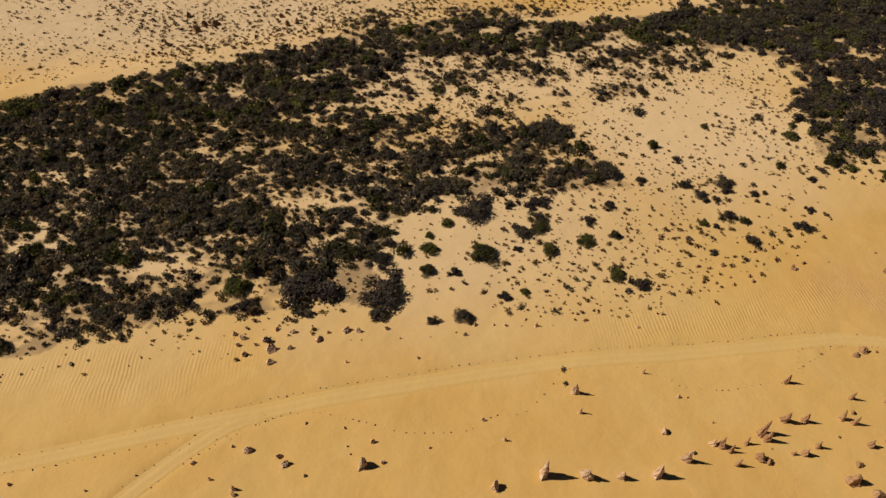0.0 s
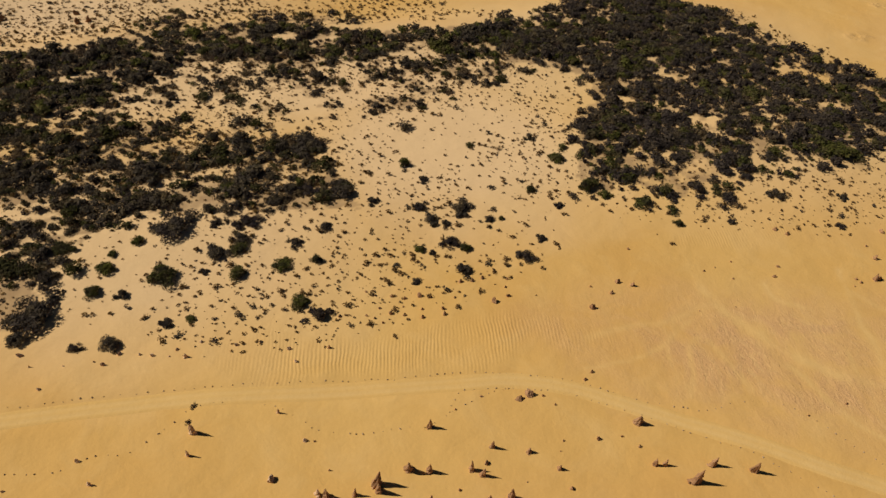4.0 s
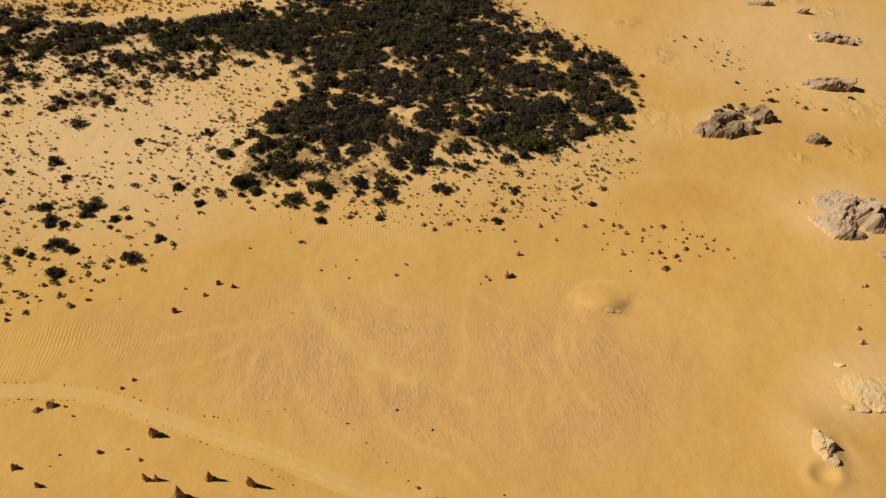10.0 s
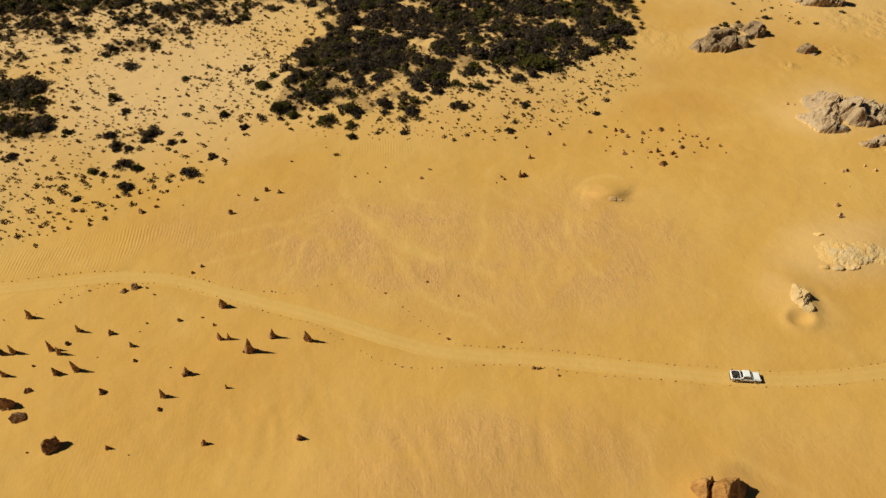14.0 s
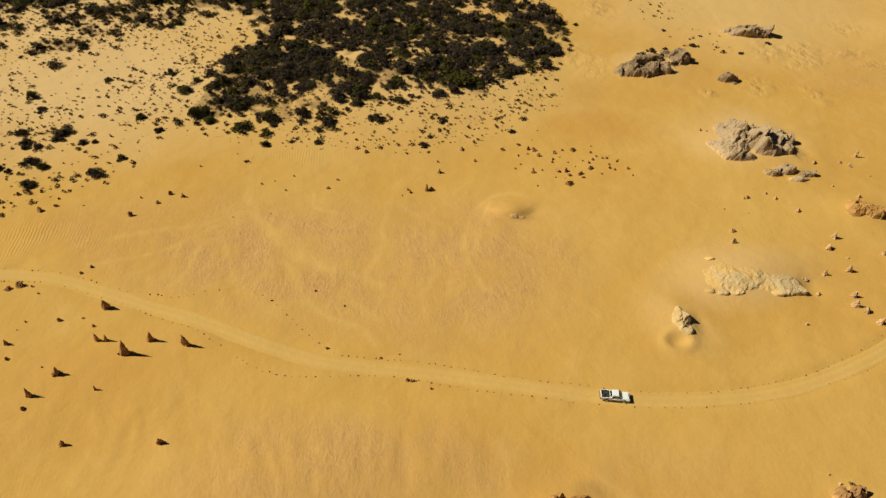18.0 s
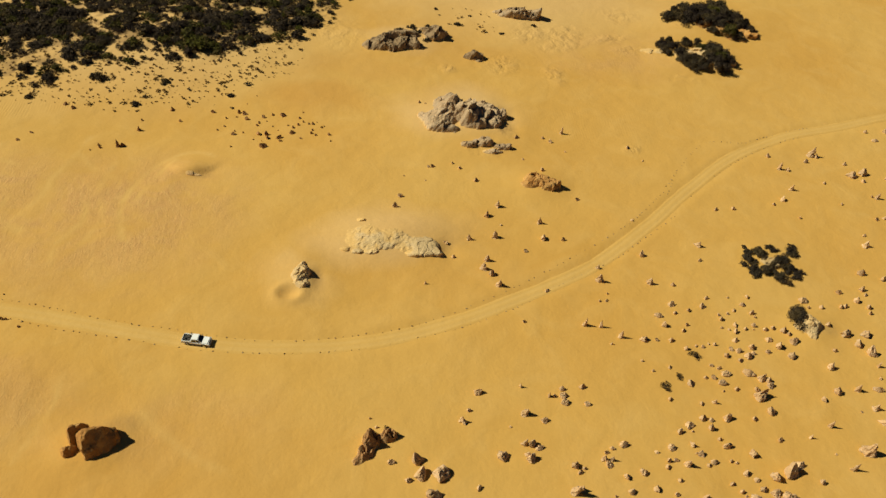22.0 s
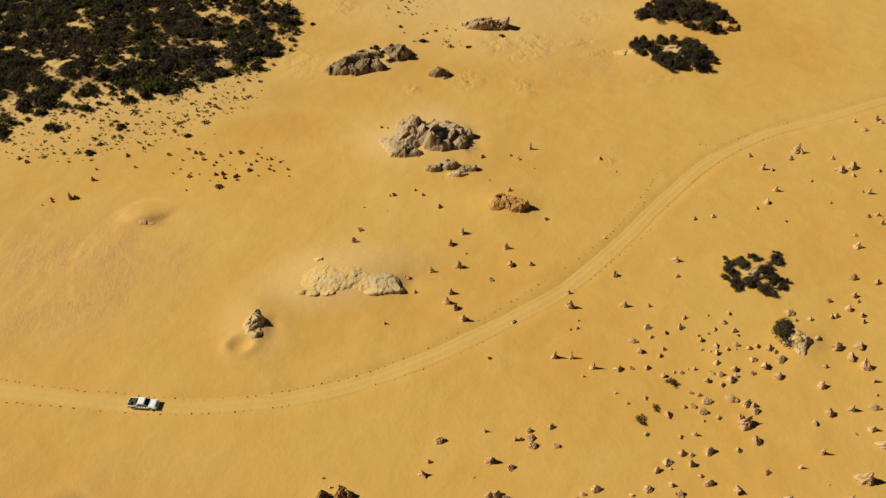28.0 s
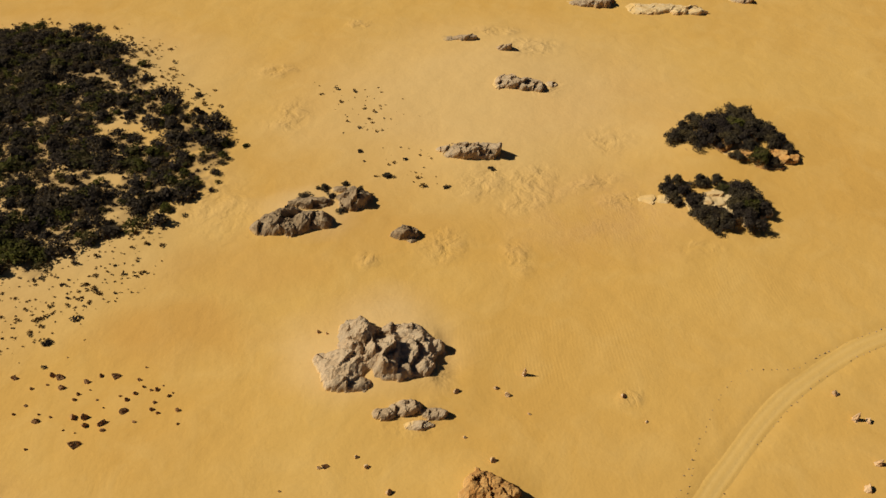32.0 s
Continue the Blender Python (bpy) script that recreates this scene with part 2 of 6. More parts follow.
    ripple = maths(t, "MULTIPLY", maths(t, "MULTIPLY", wave.outputs["Fac"], maths(t, "MULTIPLY", layer(t, "ripple"), ramp(t, noise_tex(t, p, 0.12, 3), [(0.35, (0.15, 0.15, 0.15)), (0.6, (1, 1, 1))]))), 0.06)
    rough = maths(t, "ADD", maths(t, "MULTIPLY", fine, 0.045), maths(t, "MULTIPLY", noise_tex(t, p, 0.5, 4, 0.55), 0.11))
    rough = maths(t, "ADD", rough, maths(t, "MULTIPLY", mid, 0.22))
    rough = maths(t, "ADD", rough, maths(t, "MULTIPLY", patch, 0.06))
    rough = maths(t, "ADD", rough, maths(t, "MULTIPLY", maths(t, "MULTIPLY", scales, scaly), 0.5))
    bump(t, s, maths(t, "ADD", ripple, rough), 0.8, 1.0)
    return m


def track_material():
    m, t, s = material("packed_track_sand", 0.95)
    p = places(t)
    across = layer(t, "across")
    rut = ramp(t, across, [(0.0, (0, 0, 0)), (0.16, (0, 0, 0)), (0.30, (1, 1, 1)), (0.42, (0.8, 0.8, 0.8)), (0.5, (0.35, 0.35, 0.35)), (0.58, (0.7, 0.7, 0.7)), (0.68, (0.9, 0.9, 0.9)), (0.80, (0, 0, 0)), (1.0, (0, 0, 0))])
    worn = maths(t, "MULTIPLY", rut, ramp(t, noise_tex(t, p, 0.35, 5, 0.6), [(0.25, (0.45, 0.45, 0.45)), (0.7, (1, 1, 1))]))
    fine = noise_tex(t, p, 2.5, 5, 0.65)
    colour = mix(t, ramp(t, noise_tex(t, p, 0.1, 4), [(0.35, (0, 0, 0)), (0.7, (1, 1, 1))]), SAND, (0.60, 0.365, 0.115))
    colour = mix(t, maths(t, "MULTIPLY", worn, 0.48), colour, (0.65, 0.43, 0.17))
    colour = mix(t, ramp(t, fine, [(0.3, (0.14, 0.14, 0.14)), (0.7, (0, 0, 0))]), colour, (0.42, 0.22, 0.06))
    t.links.new(colour, s.inputs["Base Color"])
    bump(t, s, maths(t, "ADD", maths(t, "MULTIPLY", fine, 0.05), maths(t, "MULTIPLY", noise_tex(t, p, 0.7, 4), 0.1)), 0.7, 1.0)
    return m


def rock_material(name, light, dark, darker_patch, lichen=0.5, cracked=0.12):
    m, t, s = material(name, 0.92)
    p = places(t)
    who = t.nodes.new("ShaderNodeObjectInfo").outputs["Random"]
    big = noise_tex(t, p, 0.45, 5, 0.6, 0.4)
    fine = noise_tex(t, p, 3.2, 6, 0.7)
    colour = mix(t, ramp(t, big, [(0.38, (0, 0, 0)), (0.66, (1, 1, 1))]), light, darker_patch)
    colour = mix(t, ramp(t, noise_tex(t, p, 1.3, 6, 0.7, 0.8), [(0.5, (0, 0, 0)), (0.7, (lichen, lichen, lichen))]), colour, dark)
    colour = mix(t, ramp(t, fine, [(0.35, (0.2, 0.2, 0.2)), (0.55, (0, 0, 0))]), colour, dark)
    colour = mix(t, layer(t, "drift"), colour, (0.63, 0.405, 0.165))
    shade = ramp(t, who, [(0.0, (0.84, 0.82, 0.80)), (1.0, (1.1, 1.08, 1.06))])
    colour = mix(t, 1.0, colour, shade, "MULTIPLY")
    t.links.new(colour, s.inputs["Base Color"])
    cells = node(t, "ShaderNodeTexVoronoi", Scale=1.7)
    cells.feature = "DISTANCE_TO_EDGE"
    t.links.new(p, cells.inputs["Vector"])
    cracks = ramp(t, cells.outputs["Distance"], [(0.0, (0, 0, 0)), (0.12, (1, 1, 1))])
    bump(t, s, maths(t, "ADD", maths(t, "MULTIPLY", fine, 0.5), maths(t, "ADD", maths(t, "MULTIPLY", cracks, cracked), maths(t, "MULTIPLY", big, 0.5))), maths(t, "SUBTRACT", 0.6, maths(t, "MULTIPLY", layer(t, "drift"), 0.56)), 0.4)
    return m


def leaf_material(name, a, b, c, mottled=1.0):
    m, t, s = material(name, 0.75)
    n = t.nodes.new("ShaderNodeNewGeometry")
    who = t.nodes.new("ShaderNodeObjectInfo").outputs["Random"]
    tone = ramp(t, n.outputs["Random Per Island"], [(0.0, a), (0.5, b), (1.0, c)])
    s.inputs["Specular IOR Level"].default_value = 0.02
    patch = noise_tex(t, n.outputs["Position"], 0.16, 3, 0.6)
    tone = mix(t, ramp(t, patch, [(0.42, (0, 0, 0)), (0.68, (0.65 * mottled,) * 3)]), tone, (0.068, 0.050, 0.038))
    clump = noise_tex(t, n.outputs["Position"], 0.42, 2, 0.5)
    tone = mix(t, ramp(t, clump, [(0.5, (0, 0, 0)), (0.64, (0.6 * mottled,) * 3)]), tone, (0.128, 0.088, 0.048))
    tone = mix(t, ramp(t, clump, [(0.36, (0.5 * mottled,) * 3), (0.46, (0, 0, 0))]), tone, (0.040, 0.028, 0.028))
    tone = mix(t, 1.0, tone, ramp(t, who, [(0.0, (0.75, 0.75, 0.78)), (1.0, (1.2, 1.25, 1.0))]), "MULTIPLY")
    t.links.new(tone, s.inputs["Base Color"])
    # thin leaves let part of the sun through
    thin, both = t.nodes.new("ShaderNodeBsdfTranslucent"), t.nodes.new("ShaderNodeMixShader")
    both.inputs[0].default_value = 0.35
    t.links.new(tone, thin.inputs["Color"])
    t.links.new(s.outputs[0], both.inputs[1])
    t.links.new(thin.outputs[0], both.inputs[2])
    t.links.new(both.outputs[0], t.nodes["Material Output"].inputs["Surface"])
    return m


def plain(name, colour, roughness, metal=0.0, spec=0.5, grime=0.12):
    m, t, s = material(name, roughness)
    s.inputs["Metallic"].default_value, s.inputs["Specular IOR Level"].default_value = metal, spec
    dust = ramp(t, noise_tex(t, places(t), 3.0, 5), [(0.4, (0, 0, 0)), (0.75, (grime, grime, grime))])
    t.links.new(mix(t, dust, colour, (0.55, 0.38, 0.18)), s.inputs["Base Color"])
    return m


M_SAND, M_TRACK = sand_material(), track_material()
M_GREY = rock_material("grey_limestone", (0.47, 0.345, 0.225), (0.13, 0.088, 0.062), (0.42, 0.285, 0.17), 0.6)
M_PALE = rock_material("pale_limestone", (0.60, 0.44, 0.25), (0.28, 0.19, 0.105), (0.56, 0.37, 0.17), 0.4)
M_DARK = rock_material("dark_limestone", (0.38, 0.27, 0.165), (0.075, 0.048, 0.032), (0.25, 0.165, 0.095), 0.85)
M_RUST = rock_material("rusty_sandstone", (0.50, 0.285, 0.105), (0.12, 0.060, 0.028), (0.43, 0.195, 0.055), 0.55)
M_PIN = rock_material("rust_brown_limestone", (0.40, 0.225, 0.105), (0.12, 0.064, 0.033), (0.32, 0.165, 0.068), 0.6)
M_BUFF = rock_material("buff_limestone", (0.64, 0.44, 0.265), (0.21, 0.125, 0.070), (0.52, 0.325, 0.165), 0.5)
M_SHELF = rock_material("drifted_limestone", (0.62, 0.455, 0.265), (0.36, 0.255, 0.15), (0.60, 0.425, 0.215), 0.3, 0.03)
M_LEAF = leaf_material("shrub_leaves", (0.050, 0.038, 0.033), (0.071, 0.053, 0.045), (0.100, 0.074, 0.057))
M_GREEN = leaf_material("green_shrub_leaves", (0.056, 0.055, 0.013), (0.088, 0.083, 0.019), (0.130, 0.115, 0.030))
M_DRY = leaf_material("dry_scrub_leaves", (0.070, 0.043, 0.026), (0.108, 0.067, 0.039), (0.160, 0.101, 0.056))
M_TUSSOCK = leaf_material("rusty_tussock_leaves", (0.11, 0.055, 0.020), (0.165, 0.090, 0.034), (0.22, 0.130, 0.048), 0.25)
M_WOOD = plain("grey_wood", (0.10, 0.075, 0.05), 0.9, spec=0.2)


# ---- meshes ----
def mesh_object(name, verts, faces, mat, parent=None, smooth=False):
    me = bpy.data.meshes.new(name)
    me.from_pydata(verts, [], faces)
    me.materials.append(mat)
    if smooth:
        me.polygons.foreach_set("use_smooth", [True] * len(me.polygons))
    me.update()
    ob = new(name, me)
    if parent:
        ob.parent = parent
    return ob


def soup(name, corners, mat, parent=None):
    """A mesh of loose triangles from an array (n, 3, 3)."""
    n = len(corners)
    me = bpy.data.meshes.new(name)
    me.vertices.add(n * 3), me.loops.add(n * 3), me.polygons.add(n)
    me.vertices.foreach_set("co", np.ascontiguousarray(corners, np.float32).ravel())
    me.loops.foreach_set("vertex_index", np.arange(n * 3, dtype=np.int32))
    me.polygons.foreach_set("loop_start", np.arange(0, n * 3, 3, dtype=np.int32))
    me.materials.append(mat)
    me.update(calc_edges=True)
    ob = new(name, me)
    if parent:
        ob.parent = parent
    return ob


def grid_faces(nx, ny):
    a = (np.arange(ny - 1)[:, None] * nx + np.arange(nx - 1)[None]).ravel()
    return np.stack([a, a + 1, a + nx + 1, a + nx], 1)


def part(name, bm, mat, parent, label=""):
    me = bpy.data.meshes.new(name)
    bm.to_mesh(me)
    bm.free()
    me.materials.append(mat)
    ob = new(name, me)
    ob.parent = parent
    return tagged(ob, label)


# ---- outlines of the heath ----
HEATH_WEST = [(-113.8, 181.7), (-90.6, 175.9), (-46.3, 172.1), (-6.8, 162.1), (27, 158.8), (59.9, 149.7), (64.5, 134.5), (68.4, 124.5), (52.1, 123.7), (38.5, 125.7), (18.9, 124.5), (8.7, 115.7), (1.5, 104.6), (7.8, 96), (0.6, 93.2), (-12.9, 97.2), (-21.7, 94.6), (-37.1, 95.9), (-47.3, 93.2), (-61.1, 90.8), (-81.8, 91.1)]
HEATH_RIDGE = [(-113, 166), (-113.8, 181.7), (-91.1, 177.9), (-51.8, 190.8), (-5.8, 203.3), (24.4, 217.1), (77.5, 211), (120.4, 212.5), (208.4, 225.5), (187.3, 194.6), (151.2, 179.2), (129.2, 190.2), (93.1, 198.3), (72.9, 194.8), (44.4, 191.2), (25.5, 196.4), (2, 172), (-10, 166), (-46, 166), (-92, 168)]
HEATH_EAST = [(104, 207), (122, 213), (139, 223), (165, 242), (188, 240), (206, 226), (214, 206), (227.1, 188.9), (237.2, 183.9), (241.2, 163), (225.1, 147.5), (212.3, 138), (204.2, 131.1), (190, 135.8), (180.6, 133.1), (169.6, 139), (157, 126.2), (147.4, 122.9), (135.3, 130.1), (127.5, 126.4), (124.7, 128.7), (129.4, 141.9), (134.4, 162.9), (143.7, 171.5), (140.5, 187.5), (125, 200.1)]
FRINGE_EAST = [(123, 140), (135, 150), (157, 152), (180, 154), (205, 152), (225, 149), (231, 142), (226, 132), (212.7, 113), (190, 107.3), (157.3, 110.3), (138.2, 115.5), (122.5, 123.5)]
SLOPE = [(17.1, 135.6), (-0.2, 189.8), (85.7, 207.6), (126.1, 184.7), (146.3, 180.9), (133.1, 163.2), (127.3, 126.6), (119.9, 113), (108.6, 101.5), (94.3, 97.8), (79, 90.9), (61.5, 89), (49.5, 84.8), (32.4, 85.2)]
BEYOND = [(-82.6, 237), (-39.1, 277.4), (71.1, 267.5), (122, 220.2), (47.3, 216.2), (-5.7, 207), (-44.4, 196.1), (-65, 218.6)]
EDGE = [(-90, 92), (-48, 93), (-22, 95), (2, 93), (10, 98), (5, 106), (20, 124), (40, 124), (50, 110), (70, 92), (62, 86), (36, 84), (6, 86), (-25, 87), (-60, 86), (-90, 86)]
HEATH_MIDDLE = [(-10, 160), (25, 157), (60, 150), (75, 160), (100, 178), (130, 190), (120, 205), (90, 204), (60, 200), (25, 202), (5, 192), (-30, 178)]
BEYOND_FAR = [(-150, 192), (-170, 272), (-39, 285), (20, 285), (10, 212), (-44, 198), (-95, 186)]
NOSE_BACK = [(132, 222), (162, 248), (192, 246), (214, 228), (226, 208), (240, 184), (236, 178), (212, 202), (200, 226), (160, 248)]
BACK = [(-8, 208), (2, 226), (30, 233), (62, 229), (86, 223), (72, 214), (40, 212), (15, 209)]
SPECKS = [(263, 200), (275, 194), (292, 170), (294, 146), (284, 147), (270, 176)]


HEATHS = [
    ("heath_west", "dense dark low heath with sandy gaps", HEATH_WEST, 1.6, 0.385, 21),
    ("heath_ridge", "dense dark heath along the dune crest", HEATH_RIDGE, 1.65, 0.31, 22),
    ("heath_east", "dense dark heath on the dune nose", HEATH_EAST, 1.75, 0.37, 23),
    ("heath_middle", "broken dark scrub between the heath and the crest", HEATH_MIDDLE, 1.7, 0.515, 24),
    ("heath_back", "broken dark scrub behind the dune crest", BACK, 1.9, 0.50, 25)]
BARE_SPOTS = [(165.6, 152, 3.4), (213.9, 160.9, 2.6), (211.7, 182.3, 2.2), (185.4, 177.3, 2.6), (193.9, 205.6, 2.2), (168.3, 180.8, 3.0), (189.5, 150.8, 3.2), (150, 168, 2.6), (178, 163, 2.2)]
FRONT = [(124, 124), (127, 150), (150, 157), (190, 157), (216, 153), (227, 148), (213, 134), (190, 127), (160, 122), (135, 120)]
LANES = [([(142, 93.4), (144.6, 86), (148.6, 79.9), (154.4, 71.8), (161.6, 66.7), (170, 62)], 1.9, 1.0), ([(177, 96.3), (172.8, 81.5), (171.5, 73.1), (166.6, 63.1)], 1.0, 0.8), ([(150.7, 71.4), (153, 66.2), (156, 57.6), (158.8, 53.7), (165.5, 50.1), (168.5, 45.6)], 0.9, 0.9),
         ([(157, 93.3), (157.2, 89.1), (159.2, 86.5), (163, 85)], 0.8, 0.8), ([(137.5, 78.6), (139.3, 71.3), (140.5, 66)], 0.7, 0.7), ([(136.1, 79.8), (132.4, 77.3), (130.2, 70.8), (127, 66)], 0.8, 0.7), ([(128.3, 80), (126, 73.4), (127.4, 68)], 0.7, 0.6), ([(181.4, 73.6), (182.7, 64.3), (179.5, 57.3), (180, 48)], 0.8, 0.8),
         ([(165, 74.1), (162.8, 65.6), (164.3, 58), (170, 52)], 0.7, 0.7), ([(208.1, 87.1), (204.4, 88.8), (199.4, 87.9), (194.7, 83.7), (191.5, 76.9), (189.9, 71), (190.4, 62.4), (192.4, 57.4)], 0.9, 1.0), ([(199.5, 86.3), (196.1, 81.8), (193.7, 75.8), (192.4, 70.6)], 0.7, 0.8),
         ([(185, 86), (184, 76), (186, 66), (184, 56)], 0.8, 0.6), ([(112, 82), (122, 84), (133, 85), (142, 88)], 1.2, 0.6), ([(110, 74), (122, 76), (132, 82), (141, 87)], 0.8, 0.7), ([(176, 90), (180, 84), (186, 80)], 0.8, 0.6), ([(204, 14), (211, 6), (219, 1)], 1.0, 0.6), ([(189.3, 25.2), (188.2, 20.9), (187.9, 15.1), (185, 6)], 0.8, 0.7)]


def heath_cover(x, y, seed):
    """How thickly the bushes stand, 0 to 1."""
    v = 0.42 * octaves(x * 0.09, y * 0.13, seed + 40, 4) + 0.58 * octaves(x * 0.25, y * 0.36, seed + 50, 3)
    for cx, cy, r in BARE_SPOTS:
        v = v - 0.32 * np.exp(-((x - cx) / r) ** 2 - ((y - cy) / r) ** 2)
    return v


# ---- the ground: one sheet to the horizon ----
def blotch(x, y, spots):
    v = np.zeros(np.shape(x))
    for cx, cy, rx, ry, turn, a in spots:
        c, s = math.cos(radians(turn)), math.sin(radians(turn))
        u, w = ((x - cx) * c + (y - cy) * s) / rx, ((y - cy) * c - (x - cx) * s) / ry
        v = np.maximum(v, a * np.clip(1.6 - 1.3 * np.sqrt(u * u + w * w), 0, 1))
    return v


def build_ground():
    far = np.array([30, 80, 180, 400, 900, 2000, 4200.0])
    xs = np.concatenate([-125 - far[::-1], np.arange(-125, 470, 0.75), 470 + far])
    ys = np.concatenate([-24 - far[::-1], np.arange(-24, 130, 0.75), np.arange(130, 282, 1.2), 282 + far])
    x, y = np.meshgrid(xs, ys)
    z = height(x, y) - track_dip(x, y) + 0.10 * (octaves(x * 0.25, y * 0.25, 5) - 0.5) + 0.25 * (octaves(x * 0.06, y * 0.06, 9, 3) - 0.5)
    z = np.where((np.abs(x - 172) > 330) | (np.abs(y - 128) > 180), 0.0, z)
    me = bpy.data.meshes.new("ground")
    f = grid_faces(len(xs), len(ys))
    me.vertices.add(x.size), me.loops.add(f.size), me.polygons.add(len(f))
    me.vertices.foreach_set("co", np.stack([x, y, z], 2).astype(np.float32).ravel())
    me.loops.foreach_set("vertex_index", f.astype(np.int32).ravel())
    me.polygons.foreach_set("loop_start", np.arange(0, f.size, 4, dtype=np.int32))
    me.polygons.foreach_set("use_smooth", np.ones(len(f), bool))
    me.materials.append(M_SAND)
    wob = octaves(x * 0.08, y * 0.08, 31, 3) - 0.5
    wx, wy = x + 14 * wob, y + 10 * (octaves(x * 0.08, y * 0.08, 37, 3) - 0.5)
    layers = {
        "ripple": blotch(wx, wy, [(78, 82, 38, 6, 0, 1.0), (-45, 83, 26, 5, 0, 0.8), (98, 32, 22, 13, -10, 0.15), (150, 16, 34, 11, -5, 0.10), (165, 110, 26, 4, 0, 0.6), (310, 98, 30, 10, 0, 0.22), (348, 108, 26, 9, 0, 0.2), (330, 130, 20, 8, 0, 0.15)]),
        "scour": blotch(wx, wy, [(155, 72, 46, 20, -14, 1.0), (190, 66, 26, 24, -10, 0.9), (115, 84, 18, 9, 0, 0.5), (160, 20, 34, 11, -8, 0.75), (210, 13, 16, 8, -4, 0.4), (330, 135, 26, 14, 0, 0.5)]),
        "scaly": blotch(x + 0.4 * (wx - x), y + 0.4 * (wy - y), [(252, 207, 6, 3, 0, 1), (256, 184, 6, 9, 0, 0.8), (329, 210, 10, 6, 0, 1), (321, 222, 9, 4, 0, 1), (302, 149, 9, 6, 20, 0.9), (315, 148, 9, 6, 30, 0.9), (331, 145, 9, 3, 10, 0.8), (274, 127, 3, 3, 0, 1), (290, 129, 6, 6, 0, 0.9),
                                 (306, 123, 3, 6, 0, 0.9), (278, 232, 4, 3, 0, 1), (328, 188, 5, 5, 0, 1), (339, 161, 6, 6, 0, 0.7), (317, 85, 2, 2, 0, 1), (312, 141, 9, 4, 15, 0.8), (283, 99, 5, 8, 10, 0.8), (239, 150, 9, 16, 25, 0.6), (279, 86, 6, 4, 0, 0.8), (335, 137, 8, 3, 0, 1), (345, 120, 6, 3, 0, 0.4)]),
        "pale": np.clip(blotch(wx, wy, [(-60, 240, 110, 46, 0, 1.0), (95, 150, 50, 42, 0, 0.8), (40, 188, 130, 36, 0, 0.8), (160, 205, 80, 40, 0, 0.6), (20, 120, 60, 40, 0, 0.7), (180, 150, 60, 40, 0, 0.5), (-60, 130, 60, 45, 0, 0.8), (272, 104, 19, 14, 0, 0.5), (230, 44, 8, 9, 0, 0.25), (250, 56, 18, 9, 0, 0.5), (310, 185, 60, 45, 0, 0.45), (262, 146, 16, 9, 0, 0.5), (230, 47, 5, 5, 0, 0.3)]), 0, 1),
        # deeper sand, with shading east of the shelf and picture-corner darkening painted in
        "deep": 0.45 * blotch(wx, wy, [(236, 112, 16, 9, 0, 0.8), (245, 128, 18, 8, 0, 0.6), (150, 17, 30, 9, 0, 0.5), (275, 136, 16, 9, 0, 0.4), (260, 50, 24, 14, -10, 0.35), (112, 40, 34, 15, -8, 0.6), (198, 4, 34, 12, 0, 0.6), (160, 14, 40, 14, 0, 0.55)]),
    }
    lanes = np.zeros(x.shape)
    for line, wide, strength in LANES:
        away = np.abs(segment_distance(x + 2.4 * wob, y + 2.4 * (wy - y) / 10, [tuple(q) for q in smooth_line(line, 3.0)])[0])
        lanes = np.maximum(lanes, strength * np.exp(-(away / (0.7 * wide)) ** 2))
    layers["lane"] = lanes * np.clip(-0.35 + 2.2 * octaves(x * 0.35, y * 0.22, 45, 3), 0, 1)
    layers["scour"] = np.clip(layers["scour"], 0, 1)
    layers["ripple"] = np.maximum(layers["ripple"], 0.10 * layers["scour"])
    litter = np.zeros(x.shape)
    for name, label, ring, gap, bare, seed in HEATHS:
        jx, jy = x + 6 * (octaves(x * 0.2, y * 0.2, 71, 3) - 0.5), y + 6 * (octaves(x * 0.2, y * 0.2, 73, 3) - 0.5)
        litter = np.maximum(litter, inside(jx, jy, ring) * np.clip((heath_cover(x, y, seed) - bare + 0.01) / 0.06, 0, 1))
    # darker ground patches beside the rocks and the mound, on their lee
    darker_patch = blotch(x, y, [(285, 100, 3.2, 6.5, -15, 0.5), (233.6, 42.8, 1.5, 3.6, 20, 0.5), (261, 51, 3.6, 1.8, 30, 0.45), (200.5, 11.5, 3.0, 2.2, 0, 0.45), (206.5, 79.0, 2.2, 1.0, 0, 0.5), (281.5, 87, 2.0, 2.4, 0, 0.4), (230, 37.2, 4.5, 1.2, 0, 0.2), (340, 22, 2.4, 2.0, 0, 0.5)])
    darker_patch = np.maximum(darker_patch, blotch(wx, wy, [(-70, 240, 90, 44, 0, 0.32), (30, 245, 60, 30, 0, 0.28)]))
    layers["litter"] = np.maximum(litter * np.clip(1.6 * octaves(x * 0.35, y * 0.35, 77, 3), 0, 1), darker_patch * np.clip(1.5 * octaves(x * 0.5, y * 0.5, 79, 3), 0, 1))
    for key, values in layers.items():
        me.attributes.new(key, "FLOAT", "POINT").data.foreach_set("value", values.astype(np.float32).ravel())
    me.update(calc_edges=True)
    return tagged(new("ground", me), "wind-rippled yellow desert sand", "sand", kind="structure")


